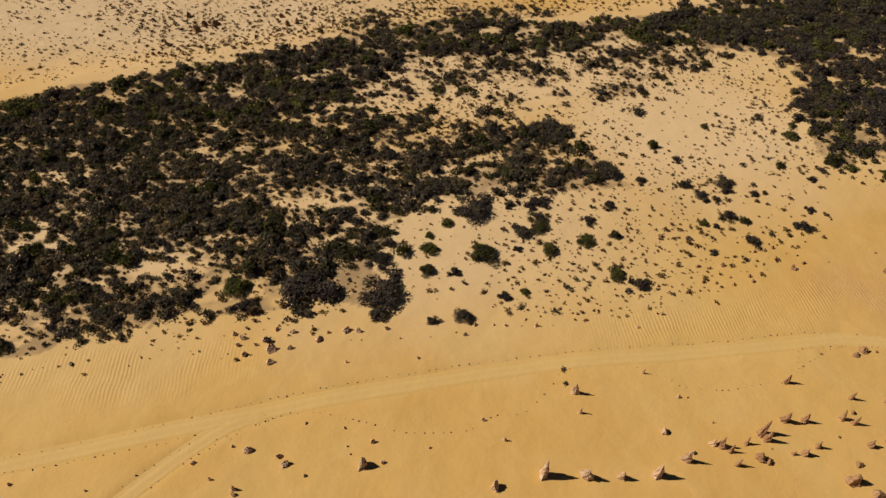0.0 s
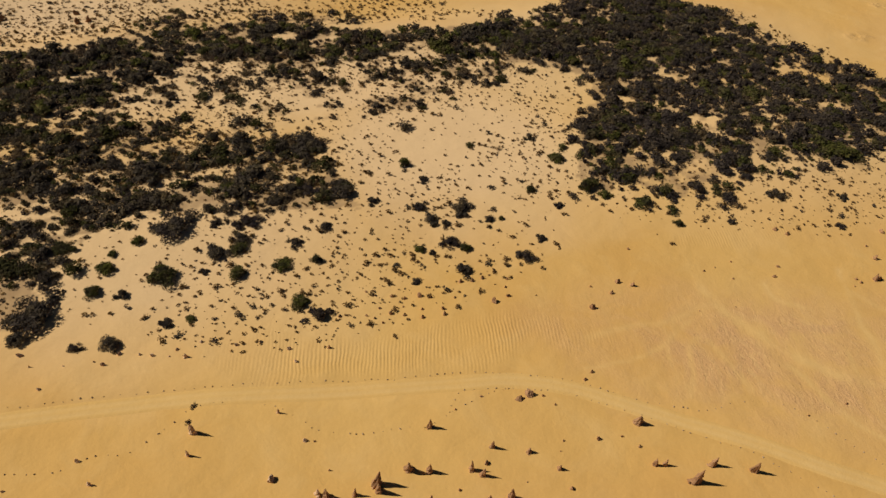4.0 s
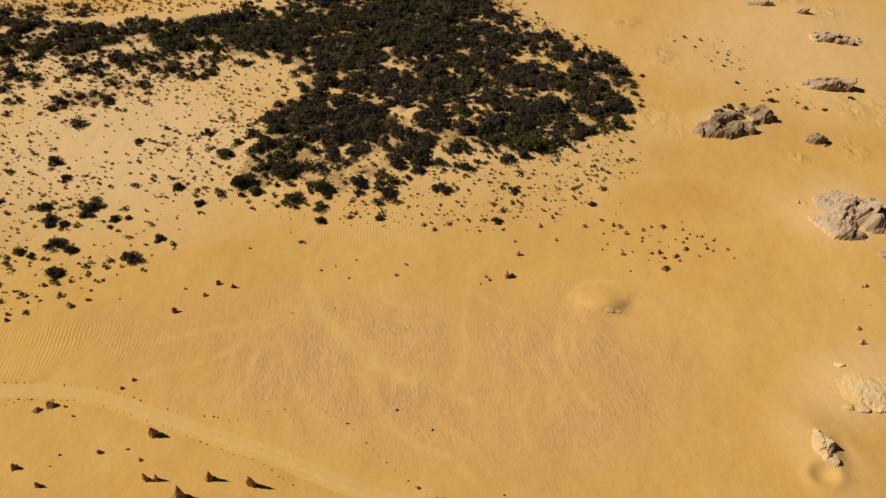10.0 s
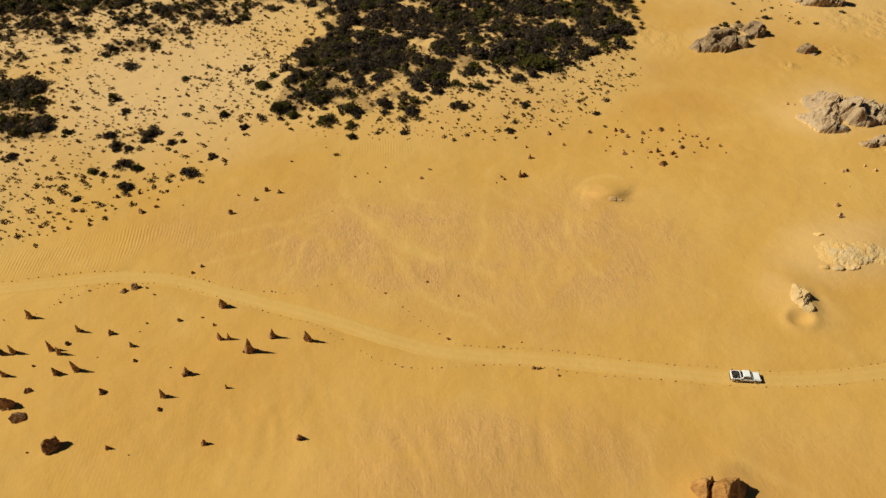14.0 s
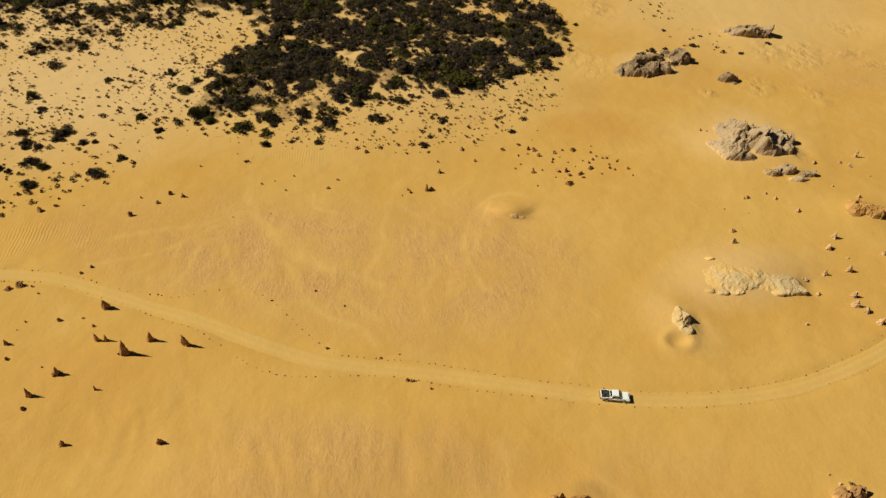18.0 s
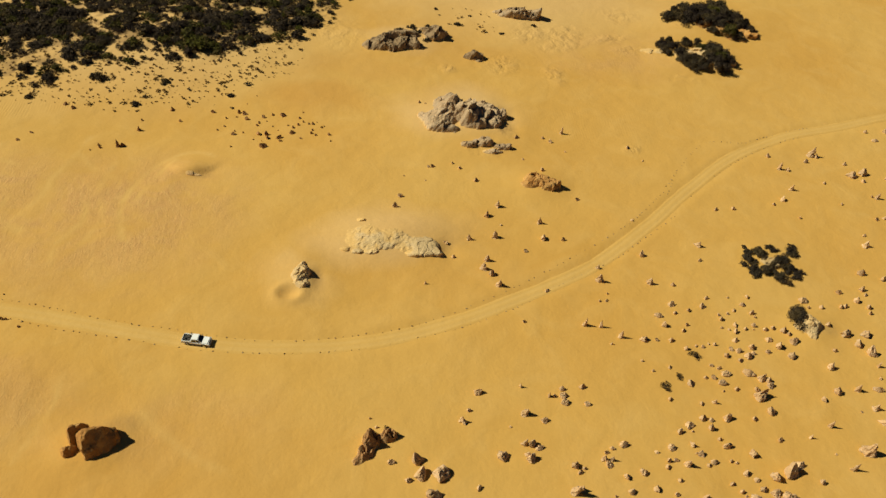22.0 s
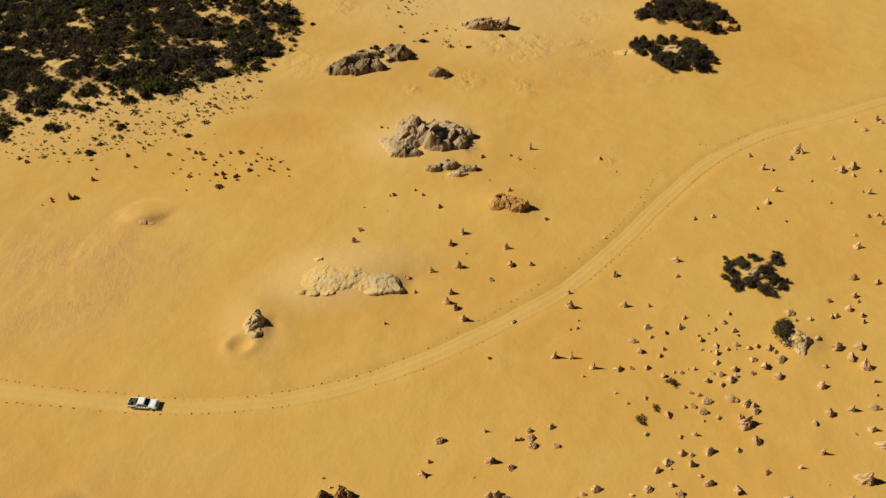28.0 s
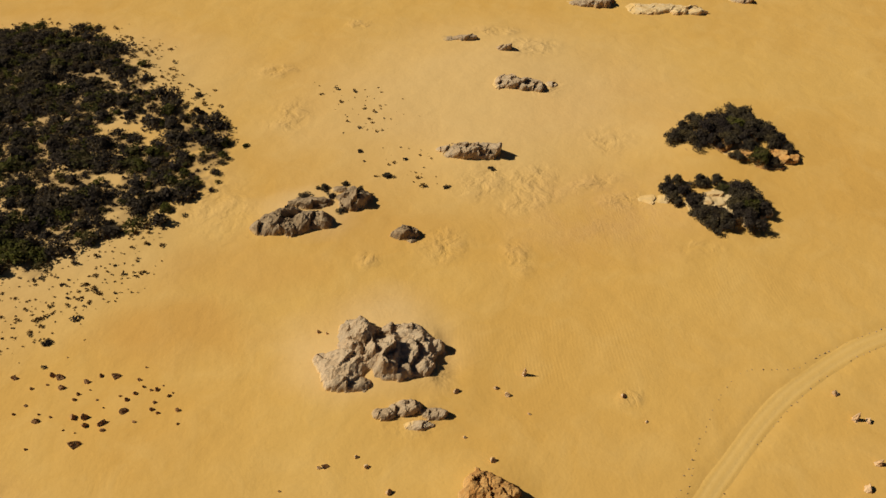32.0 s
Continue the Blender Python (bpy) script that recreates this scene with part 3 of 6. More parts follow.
def build_track(name, line, half, label):
    d = np.gradient(line, axis=0)
    d /= np.hypot(d[:, 0], d[:, 1])[:, None]
    u = np.linspace(-1, 1, 15)
    wob = 0.25 * (octaves(line[:, 0] * 0.2, line[:, 1] * 0.2, 3) - 0.5)
    x = line[:, 0:1] - d[:, 1:2] * (u * half + wob[:, None])
    y = line[:, 1:2] + d[:, 0:1] * (u * half + wob[:, None])
    z = height(x, y) - 0.10 - 0.05 * np.exp(-((np.abs(u) * half - 0.8) / 0.3) ** 2) - 0.35 * np.clip(np.abs(u) - 0.62, 0, 1)
    z = z + 0.25 * (octaves(x * 0.06, y * 0.06, 9, 3) - 0.5)
    z = np.where((np.abs(x - 172) > 330) | (np.abs(y - 128) > 180), -0.02 - 0.1 * np.abs(u), z)
    ob = mesh_object(name, np.stack([x, y, z], 2).reshape(-1, 3).tolist(), grid_faces(len(u), len(line)).tolist(), M_TRACK, smooth=True)
    ob.data.attributes.new("across", "FLOAT", "POINT").data.foreach_set("value", np.tile((u + 1) / 2, len(line)).astype(np.float32))
    return tagged(ob, label, "sand track", kind="structure")


build_ground()
build_track("sand_track", main_line, 2.1, "pale packed sand track with two wheel ruts")
build_track("side_track", side_line, 2.0, "faint sandy side track leaving the main track")


def ground_z(x, y):
    return height(x, y) + 0.10 * (octaves(x * 0.25, y * 0.25, 5) - 0.5) + 0.25 * (octaves(x * 0.06, y * 0.06, 9, 3) - 0.5)


def ground_at(x, y):
    return float(ground_z(np.asarray(float(x)), np.asarray(float(y))) - track_dip(x, y))


# ---- rock outcrops ----
def blocks(u, v, size, seed, lit=1.0):
    """Tilted slabs with steps between them, about -0.5 to 0.5."""
    r = np.random.default_rng(seed)
    cu, cv = np.meshgrid(np.arange(u.min() - size, u.max() + size, size), np.arange(v.min() - size, v.max() + size, size))
    cu, cv = cu.ravel() + r.uniform(-0.5, 0.5, cu.size) * size, cv.ravel() + r.uniform(-0.5, 0.5, cv.size) * size
    near, value = np.full(u.shape, 1e9), np.zeros(u.shape)
    for a, b, lift, tu, tv in zip(cu, cv, r.uniform(-0.3, 0.3, cu.size), r.normal(0.34 * lit, 0.20, cu.size), r.normal(-0.26 * lit, 0.20, cu.size)):
        du, dv = u - a, (v - b) * 0.8 + (u - a) * 0.35
        d = du * du + dv * dv
        ok = d < near
        near = np.where(ok, d, near)
        value = np.where(ok, lift + (tu * du + tv * dv) / size * 1.3, value)
    return value


rock_tops = []


def ridges(x, y, seed, n=5):
    """Sharp crests with rounded hollows between them, 0 to 1."""
    total, weight, gain, f = 0.0, 0.0, 1.0, 1.0
    for k in range(n):
        total = total + gain * (1 - np.abs(2 * grain(x * f, y * f, seed + 13 * k) - 1)) ** 1.5
        weight, gain, f = weight + gain, gain * 0.52, f * 2.07
    return total / weight


def islands(quads):
    """A number for each face, the same for faces that hang together."""
    mark = np.arange(quads.max() + 1)
    while True:
        low = np.repeat(mark[quads].min(1), 4)
        fresh = mark.copy()
        np.minimum.at(fresh, quads.ravel(), low)
        fresh = fresh[fresh]
        if (fresh == mark).all():
            return mark[quads[:, 0]]
        mark = fresh


def outcrop(label, x0, y0, turn, lumps, mat, seed, crag=1.0, cell=0.28, name="rock_outcrop", lee=0.20, rise=1.55, taper=0.22, hang=0.38, lit=1.0, slab=0.78, sandy=0.0, grit=0.06):
    """Rock that rises out of drifted sand, gently on the windward side and steeply to the lee."""
    reach_x = max(abs(l[0]) + 1.3 * l[2] for l in lumps) + 1.5
    reach_y = max(abs(l[1]) + 1.3 * l[3] for l in lumps) + 1.5
    us, vs = np.arange(-reach_x, reach_x, cell), np.arange(-reach_y, reach_y, cell)
    u, v = np.meshgrid(us, vs)
    ragged = octaves(u * 0.30 + 50, v * 0.30 + 50, seed, 5) - 0.5
    mass, owner, closest = np.zeros(u.shape), np.zeros(u.shape, int), np.full(u.shape, 1e9)
    for k, (dx, dy, rx, ry, top) in enumerate(lumps):
        a, b = (u - dx) / rx, (v - dy) / ry
        d2 = a * a + b * b
        d = np.sqrt(d2) * (1 + 1.1 * ragged)
        brow = np.clip(0.58 + 0.38 * lit * (0.8 * a - 0.6 * b), 0.2, 1.0)       # the rock climbs from the windward foot to a steep brow
        hump = rise * top * brow * np.clip(1.12 - np.abs(d) ** 2.6, 0, 1) ** np.clip(0.50 + taper - 0.42 * lit * (0.8 * a - 0.6 * b), 0.14 + taper, 1.2 + taper)
        owner, closest = np.where(d2 < closest, k, owner), np.minimum(d2, closest)
        mass = np.maximum(mass, hump)
    size = np.mean([l[2] + l[3] for l in lumps]) / 2
    f = 0.55 / max(size, 1.2) ** 0.85
    warp = 1.1 * (octaves(u * f * 2, v * f * 2, seed + 2, 3) - 0.5)
    crest = ridges((u * 0.8 - v * 0.6) * f + warp, (u * 0.6 + v * 0.8) * f * 0.62 + 0.7 * warp, seed + 7)
    slabs = blocks(u + 1.6 * ragged, v + 1.3 * ragged, max(1.2, 0.85 * size), seed, lit) + 0.10 * blocks(u + ragged, v + ragged, 1.1, seed + 6, lit)
    rock = mass * (0.66 + crag * (0.55 * (crest - 0.42) + slab * slabs)) + grit * crag * (octaves(u * 1.6, v * 1.6, seed + 11, 4) - 0.5) - 0.10
    h = rock
    flatness = np.clip(1.0 - 1.3 * np.hypot(*np.gradient(rock, cell)), 0, 1)      # sand lies where the rock is level
    drift = np.clip((0.30 + sandy * (1 - 0.06 * u + 0.10 * v) - rock + 0.4 * flatness * size / 4 + 1.1 * (octaves(u * 0.45, v * 0.45, seed + 31, 4) - 0.52)) / 0.4, 0, 1)
    c, s = math.cos(radians(turn)), math.sin(radians(turn))
    over = np.clip(rock, 0, 6) * max(lit, 0.15)
    uu = u + lee * over + 0.25 * (octaves(u * 0.9, v * 0.9, seed + 21, 3) - 0.5)
    vv = v - hang * over + 0.25 * (octaves(u * 0.9, v * 0.9, seed + 23, 3) - 0.5)
    x, y = x0 + uu * c - vv * s, y0 + uu * s + vv * c
    z = ground_z(x, y) + h - 0.09
    faces = grid_faces(len(us), len(vs))
    faces = faces[(h.ravel()[faces] > -0.02).any(1)]
    isle = islands(faces)
    faces = faces[np.isin(isle, [k for k in np.unique(isle) if (isle == k).sum() > 30])]
    used, back = np.unique(faces, return_inverse=True)
    verts = np.stack([x, y, z], 2).reshape(-1, 3)[used]
    base = np.array([x0, y0, ground_at(x0, y0)])
    rock_tops.append((x0, y0, max(reach_x, reach_y), verts))
    quads, sand, share = back.reshape(-1, 4), drift.ravel()[used].astype(np.float32), owner.ravel()[faces[:, 0]]
    pieces = []
    for k in range(len(lumps)):
        mine = quads[share == k]
        if len(mine):
            isle = islands(mine)
            pieces += [(k, mine[isle == n]) for n in np.unique(isle)]
    if len(pieces) < 2:
        ob = mesh_object(name, (verts - base).tolist(), quads.tolist(), mat, smooth=False)
        ob.data.attributes.new("drift", "FLOAT", "POINT").data.foreach_set("value", sand)
        ob.location = base
        return tagged(ob, label, "rock outcrop")
    thing = new(name)
    thing.location = base
    for k, mine in pieces:
        ids, local = np.unique(mine, return_inverse=True)
        ob = mesh_object("crag" if lumps[k][4] > 1.5 else "ledge", (verts[ids] - base).tolist(), local.reshape(-1, 4).tolist(), mat, thing)
        ob.data.attributes.new("drift", "FLOAT", "POINT").data.foreach_set("value", sand[ids])
    return tagged(thing, label, "rock outcrop")


AIM = -8.6
outcrop("large craggy grey limestone outcrop with deep clefts, half buried in sand", 272, 100.5, AIM, [(-3.0, 3.8, 4.4, 4.6, 4.6), (2.0, 1.2, 4.8, 5.6, 4.6), (-5.6, -2.4, 5.6, 3.8, 3.0), (-3.0, -6.2, 3.4, 1.8, 1.7), (7.2, 2.0, 5.4, 5.6, 3.4), (4.4, -3.2, 4.4, 2.4, 2.0)], M_GREY, 104, 0.95, rise=1.7, taper=0.30, lit=0.3, slab=1.05)
outcrop("low broken limestone ridge beside the large outcrop", 277, 88, AIM, [(-4.2, -0.53, 1.99, 1.16, 1.25), (0.0, 1.05, 2.94, 1.68, 2.12), (4.2, -0.21, 2.42, 1.26, 1.5), (2.1, -2.52, 2.42, 1.05, 0.88)], M_GREY, 103, 1.1, rise=1.9, lit=0.6)
outcrop("dark craggy limestone outcrop with scrub in its hollows", 258, 140.5, AIM, [(-2.36, -0.94, 6.61, 3.89, 2.99), (5.07, -0.47, 3.07, 3.07, 2.88), (1.18, 5.19, 4.96, 2.24, 1.95), (-7.67, -2.71, 3.07, 2.36, 1.61)], M_DARK, 107, 1.25, rise=1.9, taper=0.15, lit=0.25, slab=0.9)
outcrop("rounded limestone knob with a steep dark face", 269, 146, AIM, [(1.68, 0.34, 3.81, 3.7, 3.41), (-1.12, 4.26, 2.13, 1.34, 1.1)], M_DARK, 110, 1.0, rise=1.9, taper=0.12, lit=0.4)
outcrop("small isolated limestone knob in drifted sand", 281.5, 133.5, AIM, [(0.0, 0.0, 3.1, 2.42, 2.53), (1.84, -2.07, 1.38, 0.92, 0.88)], M_DARK, 113, 1.0, rise=2.0, taper=0.12, lit=0.4)
outcrop("pale limestone outcrop with low broken ledges", 301, 160.5, AIM, [(-2.4, 0.2, 5.4, 3.4, 2.2), (3.0, 0.4, 4.6, 3.4, 3.0), (-6.2, 1.2, 2.2, 1.6, 1.12)], M_GREY, 127, rise=1.8)
outcrop("hollowed pale limestone outcrop on bare sand", 321, 190.5, AIM, [(-3.12, 0.9, 3.8, 3.6, 2.0), (1.8, 0.24, 4.3, 2.8, 2.0), (4.8, -1.2, 2.3, 2.4, 1.9), (9.6, 0.0, 2.2, 1.9, 0.8)], M_GREY, 131, rise=1.7)
outcrop("dark low limestone lump on a pale ledge", 310, 219, AIM, [(0.0, 0.0, 3.68, 1.72, 1.68), (-5.75, 0.0, 4.6, 1.84, 0.42)], M_GREY, 137)
outcrop("small pointed limestone lump on bare sand", 321, 210.5, AIM, [(0.0, 0.0, 2.42, 1.61, 1.8)], M_GREY, 139)
outcrop("rusty orange and grey rock rise overgrown with shrubs", 370, 155, AIM, [(-3, 1.0, 9.5, 4.2, 1.7), (11.4, -5.6, 3.2, 2.4, 2.7), (3, -4.4, 6.4, 3.2, 1.7), (6, -9.0, 4.2, 2.0, 1.0)], M_RUST, 149, 0.8)
outcrop("pale limestone rise ringed with dark shrubs", 354, 131.5, AIM, [(1, 0.5, 7.6, 6.0, 1.6), (3, 2.2, 3.2, 2.2, 2.0), (-1, -4, 4.2, 1.6, 1.0), (12, -0.5, 1.9, 1.5, 1.6), (-13.5, 3.6, 5.5, 1.6, 0.7)], M_PALE, 151, 0.9)
outcrop("jagged rusty sandstone outcrop casting a dark shadow", 287.5, 72, AIM, [(0.0, 0.6, 3.3, 2.2, 2.5), (2.5, -0.8, 2.6, 1.8, 2.4), (-1.7, -1.0, 2.5, 1.6, 1.2)], M_RUST, 157, 1.1, rise=2.0, taper=0.12, lit=0.4)
outcrop("broad pale limestone shelf, low and drifted with sand", 248.8, 53.0, AIM, [(-5.4, 0.8, 5.6, 4.8, 1.3), (-0.4, 0.8, 5.6, 3.6, 1.2), (3.8, -0.6, 5.0, 2.6, 1.0), (8.2, -0.6, 4.0, 2.6, 1.9), (-6.4, 6.6, 1.3, 0.8, 1.2), (-9.0, -3.0, 1.5, 0.9, 1.2), (-6.4, -3.5, 1.7, 0.9, 1.3), (-3.6, -3.3, 1.9, 0.9, 1.2), (6.0, -3.0, 2.2, 0.9, 1.5), (10.4, -1.6, 2.0, 1.2, 2.0)], M_SHELF, 163, 0.55, rise=1.05, taper=0.30, hang=0.5, lit=1.0, slab=0.3, sandy=0.16, grit=0.5)
outcrop("pale upright limestone crag in a scooped sand hollow", 230, 44, AIM, [(0.0, 0.8, 1.5, 3.6, 2.3), (0.8, -2.2, 1.7, 1.6, 1.9), (-2.0, 4.0, 0.7, 0.6, 0.5)], M_PALE, 167, 1.1, rise=1.2, taper=0.35, lit=0.5, slab=0.6)
outcrop("twin dark limestone crags joined by a sandy saddle", 244.3, 3.7, AIM, [(-1.6, 0.6, 1.2, 1.5, 2.6), (-2.4, -1.6, 1.3, 1.3, 1.8), (1.5, 1.9, 1.6, 1.2, 1.9), (-3.6, -3.0, 0.9, 0.7, 0.9)], M_PIN, 179, 0.8, rise=1.7, taper=0.15, lit=-0.9)
outcrop("pale limestone block beside a dark shrub", 335.0, 23.4, AIM, [(0.6, 0.0, 2.3, 2.2, 2.5), (-1.2, -0.8, 1.3, 1.0, 0.9)], M_PALE, 181, rise=1.6, lit=-0.3, slab=0.4)
outcrop("low limestone patch inside a ring of shrubs", 336, 42, AIM, [(0, 0, 2.7, 1.6, 0.9)], M_PALE, 191)
outcrop("long pale limestone shelf with a dark broken edge", 381, 230, AIM, [(-3.45, 0.57, 11.5, 4.14, 1.69), (9.2, -1.15, 3.91, 2.53, 1.95)], M_PALE, 193, 0.7)
outcrop("dark broken limestone shelf at the dune edge", 356, 237, AIM, [(0.0, 1.15, 8.05, 2.99, 1.95)], M_GREY, 197)
outcrop("dark limestone heap on bare sand", 410, 232, AIM, [(0.0, 1.15, 4.83, 2.42, 1.92)], M_GREY, 199)
outcrop("low sand-crusted mound on open sand", 204.3, 80.0, AIM, [(-0.6, -0.3, 2.2, 0.6, 0.7)], M_BUFF, 263, 0.5, 0.22)


def top_at(x, y):
    """The height of the rock or the ground at a place."""
    z = ground_at(x, y)
    for cx, cy, reach, verts in rock_tops:
        if math.hypot(x - cx, y - cy) < reach:
            near = np.hypot(verts[:, 0] - x, verts[:, 1] - y) < 0.5
            if near.any():
                z = max(z, float(verts[near, 2].mean()))
    return z


# ---- pinnacles and boulders ----
def pinnacle_mesh(seed, mat=None):
    r = random.Random(seed)
    rings, segs = 11, 12
    lean = (r.uniform(-0.12, 0.12), r.uniform(-0.12, 0.12))
    blunt, fork = r.uniform(0.35, 0.9), r.uniform(0, 6.28)
    verts, faces = [], []
    for i in range(rings):
        k = i / (rings - 1)
        z = -0.12 + 1.12 * k
        rad = 0.5 * (1 - k ** (1.15 + 0.4 * blunt)) ** (0.55 + 0.4 * blunt) * (1.0 + 0.3 * (1 - k) ** 4) if i < rings - 1 else 0.03
        for j in range(segs):
            a = 6.2832 * j / segs
            n = noise.noise(Vector((math.cos(a) * 1.3, math.sin(a) * 1.3, z * 2.6)) + Vector((seed * 3.1, 0, 0)))
            n2 = noise.noise(Vector((math.cos(a) * 3, math.sin(a) * 3, z * 6)) + Vector((seed * 5.7, 2, 0)))
            q = rad * (1 + 0.55 * n + 0.3 * n2) * (1 - 0.25 * abs(math.sin(a - fork)))
            verts.append((q * math.cos(a) + (lean[0] + 0.06) * k, q * math.sin(a) + (lean[1] - 0.10) * k, z + 0.05 * n2))
    for i in range(rings - 1):
        for j in range(segs):
            faces.append((i * segs + j, i * segs + (j + 1) % segs, (i + 1) * segs + (j + 1) % segs, (i + 1) * segs + j))
    faces.append(tuple(range((rings - 1) * segs, rings * segs)))
    me = bpy.data.meshes.new("limestone_pinnacle")
    me.from_pydata(verts, [], faces)
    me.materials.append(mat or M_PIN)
    return me


def boulder_mesh(seed, name="limestone_boulder", level=3, mat=None):
    bm = bmesh.new()
    bmesh.ops.create_icosphere(bm, subdivisions=level, radius=0.5)
    off = Vector((seed * 7.3, seed * 1.7, 0))
    for v in bm.verts:
        d = v.co.normalized()
        n = noise.noise(d * 1.5 + off) * 0.55 + noise.noise(d * 3.4 + off) * 0.45 + noise.noise(d * 8 + off) * 0.22
        cell = noise.cell_vector(d * 1.8 + off).x - 0.5
        v.co = d * 0.5 * (1 + 0.75 * n + 0.16 * cell)
        v.co.z = (v.co.z + 0.30) * 1.25 if v.co.z > -0.30 else (v.co.z + 0.30) * 0.4
        k = max(0.0, v.co.z)
        peak = 0.22 + 0.22 * math.sin(seed * 2.4)
        v.co.x, v.co.y = v.co.x * (1 - peak * k) + 0.18 * math.sin(seed) * k, v.co.y * (1 - peak * k) + 0.18 * math.cos(seed * 1.7) * k
        v.co.x, v.co.y = v.co.x + 0.10 * k, v.co.y - 0.20 * k
        # the lee side slopes away in one broken face
        lee = Vector((0.63, -0.57, 0.53))
        over = v.co.dot(lee) - 0.34 - 0.06 * math.sin(seed * 1.3) - 0.12 * noise.noise(d * 3.5 + off)
        if over > 0:
            v.co -= lee * over * 0.9
        # broken, nearly flat faces
        for s in range(5):
            q = Vector((math.sin(seed * 3.3 + s * 2.1), math.cos(seed * 1.9 + s * 1.3), 0.35 * math.sin(seed + s * 4.0))).normalized()
            over = v.co.dot(q) - 0.36
            if over > 0:
                v.co -= q * over * 0.8
    me = bpy.data.meshes.new(name)
    bm.to_mesh(me)
    bm.free()
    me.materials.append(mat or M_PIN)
    return me


def split_boulder(x0, y0):
    """A rusty boulder with one broad steep face, cleft from a smaller one."""
    thing = new("split_boulder")
    thing.location = (x0, y0, ground_at(x0, y0) - 0.1)
    for k, (dx, dy, rx, ry, top, lean) in enumerate([(0.7, 0.2, 3.7, 3.2, 3.1, 0.0), (-2.6, 1.7, 2.0, 2.2, 2.8, 0.0), (-3.6, -0.9, 1.4, 1.1, 1.2, 0.0)]):
        bm = bmesh.new()
        bmesh.ops.create_icosphere(bm, subdivisions=5 if k == 0 else 4, radius=1.0)
        off = Vector((11.3 + 7 * k, 4.1, 2.7 * k))
        for v in bm.verts:
            d = v.co.normalized()
            q = 1 + 0.20 * noise.noise(d * 1.3 + off) + 0.13 * noise.noise(d * 3.1 + off) + 0.05 * noise.noise(d * 8 + off) + 0.03 * noise.noise(d * 19 + off)
            p = d * q
            for way, far in ((Vector((0.58, -0.62, 0.53)), 0.40), (Vector((0.30, -0.92, 0.25)), 0.66), (Vector((-0.86, -0.42, 0.30)), 0.70), (Vector((-0.1, 0.9, 0.45)), 0.74)):
                over = p.dot(way) - far - 0.10 * noise.noise(d * 2.2 + off + way)
                if over > 0:
                    p -= way * over * 0.80
            z = top * 1.22 * max(p.z, -0.25)
            v.co = (dx + rx * p.x, dy + ry * p.y + lean * z, z)
        part("crag", bm, M_RUST, thing)
    return tagged(thing, "large rusty orange boulder split by a cleft, one face in shade", "boulder")


split_boulder(197.0, 7.6)
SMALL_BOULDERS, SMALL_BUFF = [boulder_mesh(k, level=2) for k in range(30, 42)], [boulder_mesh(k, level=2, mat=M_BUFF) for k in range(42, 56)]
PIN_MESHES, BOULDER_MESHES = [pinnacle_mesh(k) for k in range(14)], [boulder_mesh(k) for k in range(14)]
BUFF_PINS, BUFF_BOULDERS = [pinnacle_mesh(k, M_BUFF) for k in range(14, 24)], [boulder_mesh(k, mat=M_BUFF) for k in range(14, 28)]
rock_count = [0]


def rocks(rows, group):
    """Rocks of a field: place, width and height of each."""
    for x, y, wide, tall in rows:
        rock_count[0] += 1
        r = random.Random(rock_count[0])
        tall = max((1.05 if tall > wide else 1.2) * tall, (0.66 if wide > 1.4 else 0.85) * wide)
        if x > 240:
            wide, x = 1.1 * wide, x - 0.30 * wide
        slim = tall > 1.1 * wide
        wide = max(wide, 0.42 * tall)
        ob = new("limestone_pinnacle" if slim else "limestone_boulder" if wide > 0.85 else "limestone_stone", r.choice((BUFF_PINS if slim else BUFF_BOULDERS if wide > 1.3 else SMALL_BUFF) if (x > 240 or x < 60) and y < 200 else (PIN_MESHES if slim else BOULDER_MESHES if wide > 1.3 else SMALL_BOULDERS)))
        ob.matrix_world = Matrix.Translation((x, y, ground_at(x, y) - 0.03)) @ Euler((r.uniform(-0.08, 0.08), r.uniform(-0.08, 0.08), r.gauss(-0.25, 0.4))).to_matrix().to_4x4() @ Matrix.Diagonal((wide * r.uniform(0.9, 1.15), wide * r.uniform(0.75, 1.0), tall, 1))
        if slim:
            label = "tall thin weathered limestone pinnacle standing in sand" if tall > 2.4 else "short weathered limestone pinnacle standing in sand"
        else:
            label = "large rough limestone boulder half sunk in sand" if wide > 1.6 else "rough limestone boulder on sand" if wide > 0.8 else "small limestone stone lying on sand"
        tagged(ob, label, "rock", group)


rocks([(-74.4, 222, 1.69, 0.7), (-55.7, 205.8, 1.18, 0.53), (-53, 213.5, 1.61, 1.77), (-48.8, 208.3, 1.57, 0.63), (-48.2, 233.4, 2.15, 1.78), (-44.4, 222.1, 2.88, 1.92), (-44.2, 200.6, 1.52, 0.61), (-42.5, 225.9, 2.5, 1.6), (-38.9, 226, 2.49, 1.6), (-24.2, 89.6, 1.25, 0.5), (-23.3, 86.9, 0.99, 0.4), (-22.4, 88.4, 1.24, 0.5), (-22.1, 84.6, 1.22, 1), (-19.9, 86.5, 0.98, 0.39), (-18.1, 87.4, 1.71, 1.05), (-17.4, 82, 1.67, 0.67), (-17.3, 85, 2.41, 1.28), (-17, 230, 2.09, 1.72), (-16.1, 89.6, 0.98, 0.45), (-15, 223.2, 2.04, 1.68), (-13.7, 84.9, 1.08, 0.43), (-13.1, 88.7, 1.09, 0.54)], "stones at the foot of the western heath")
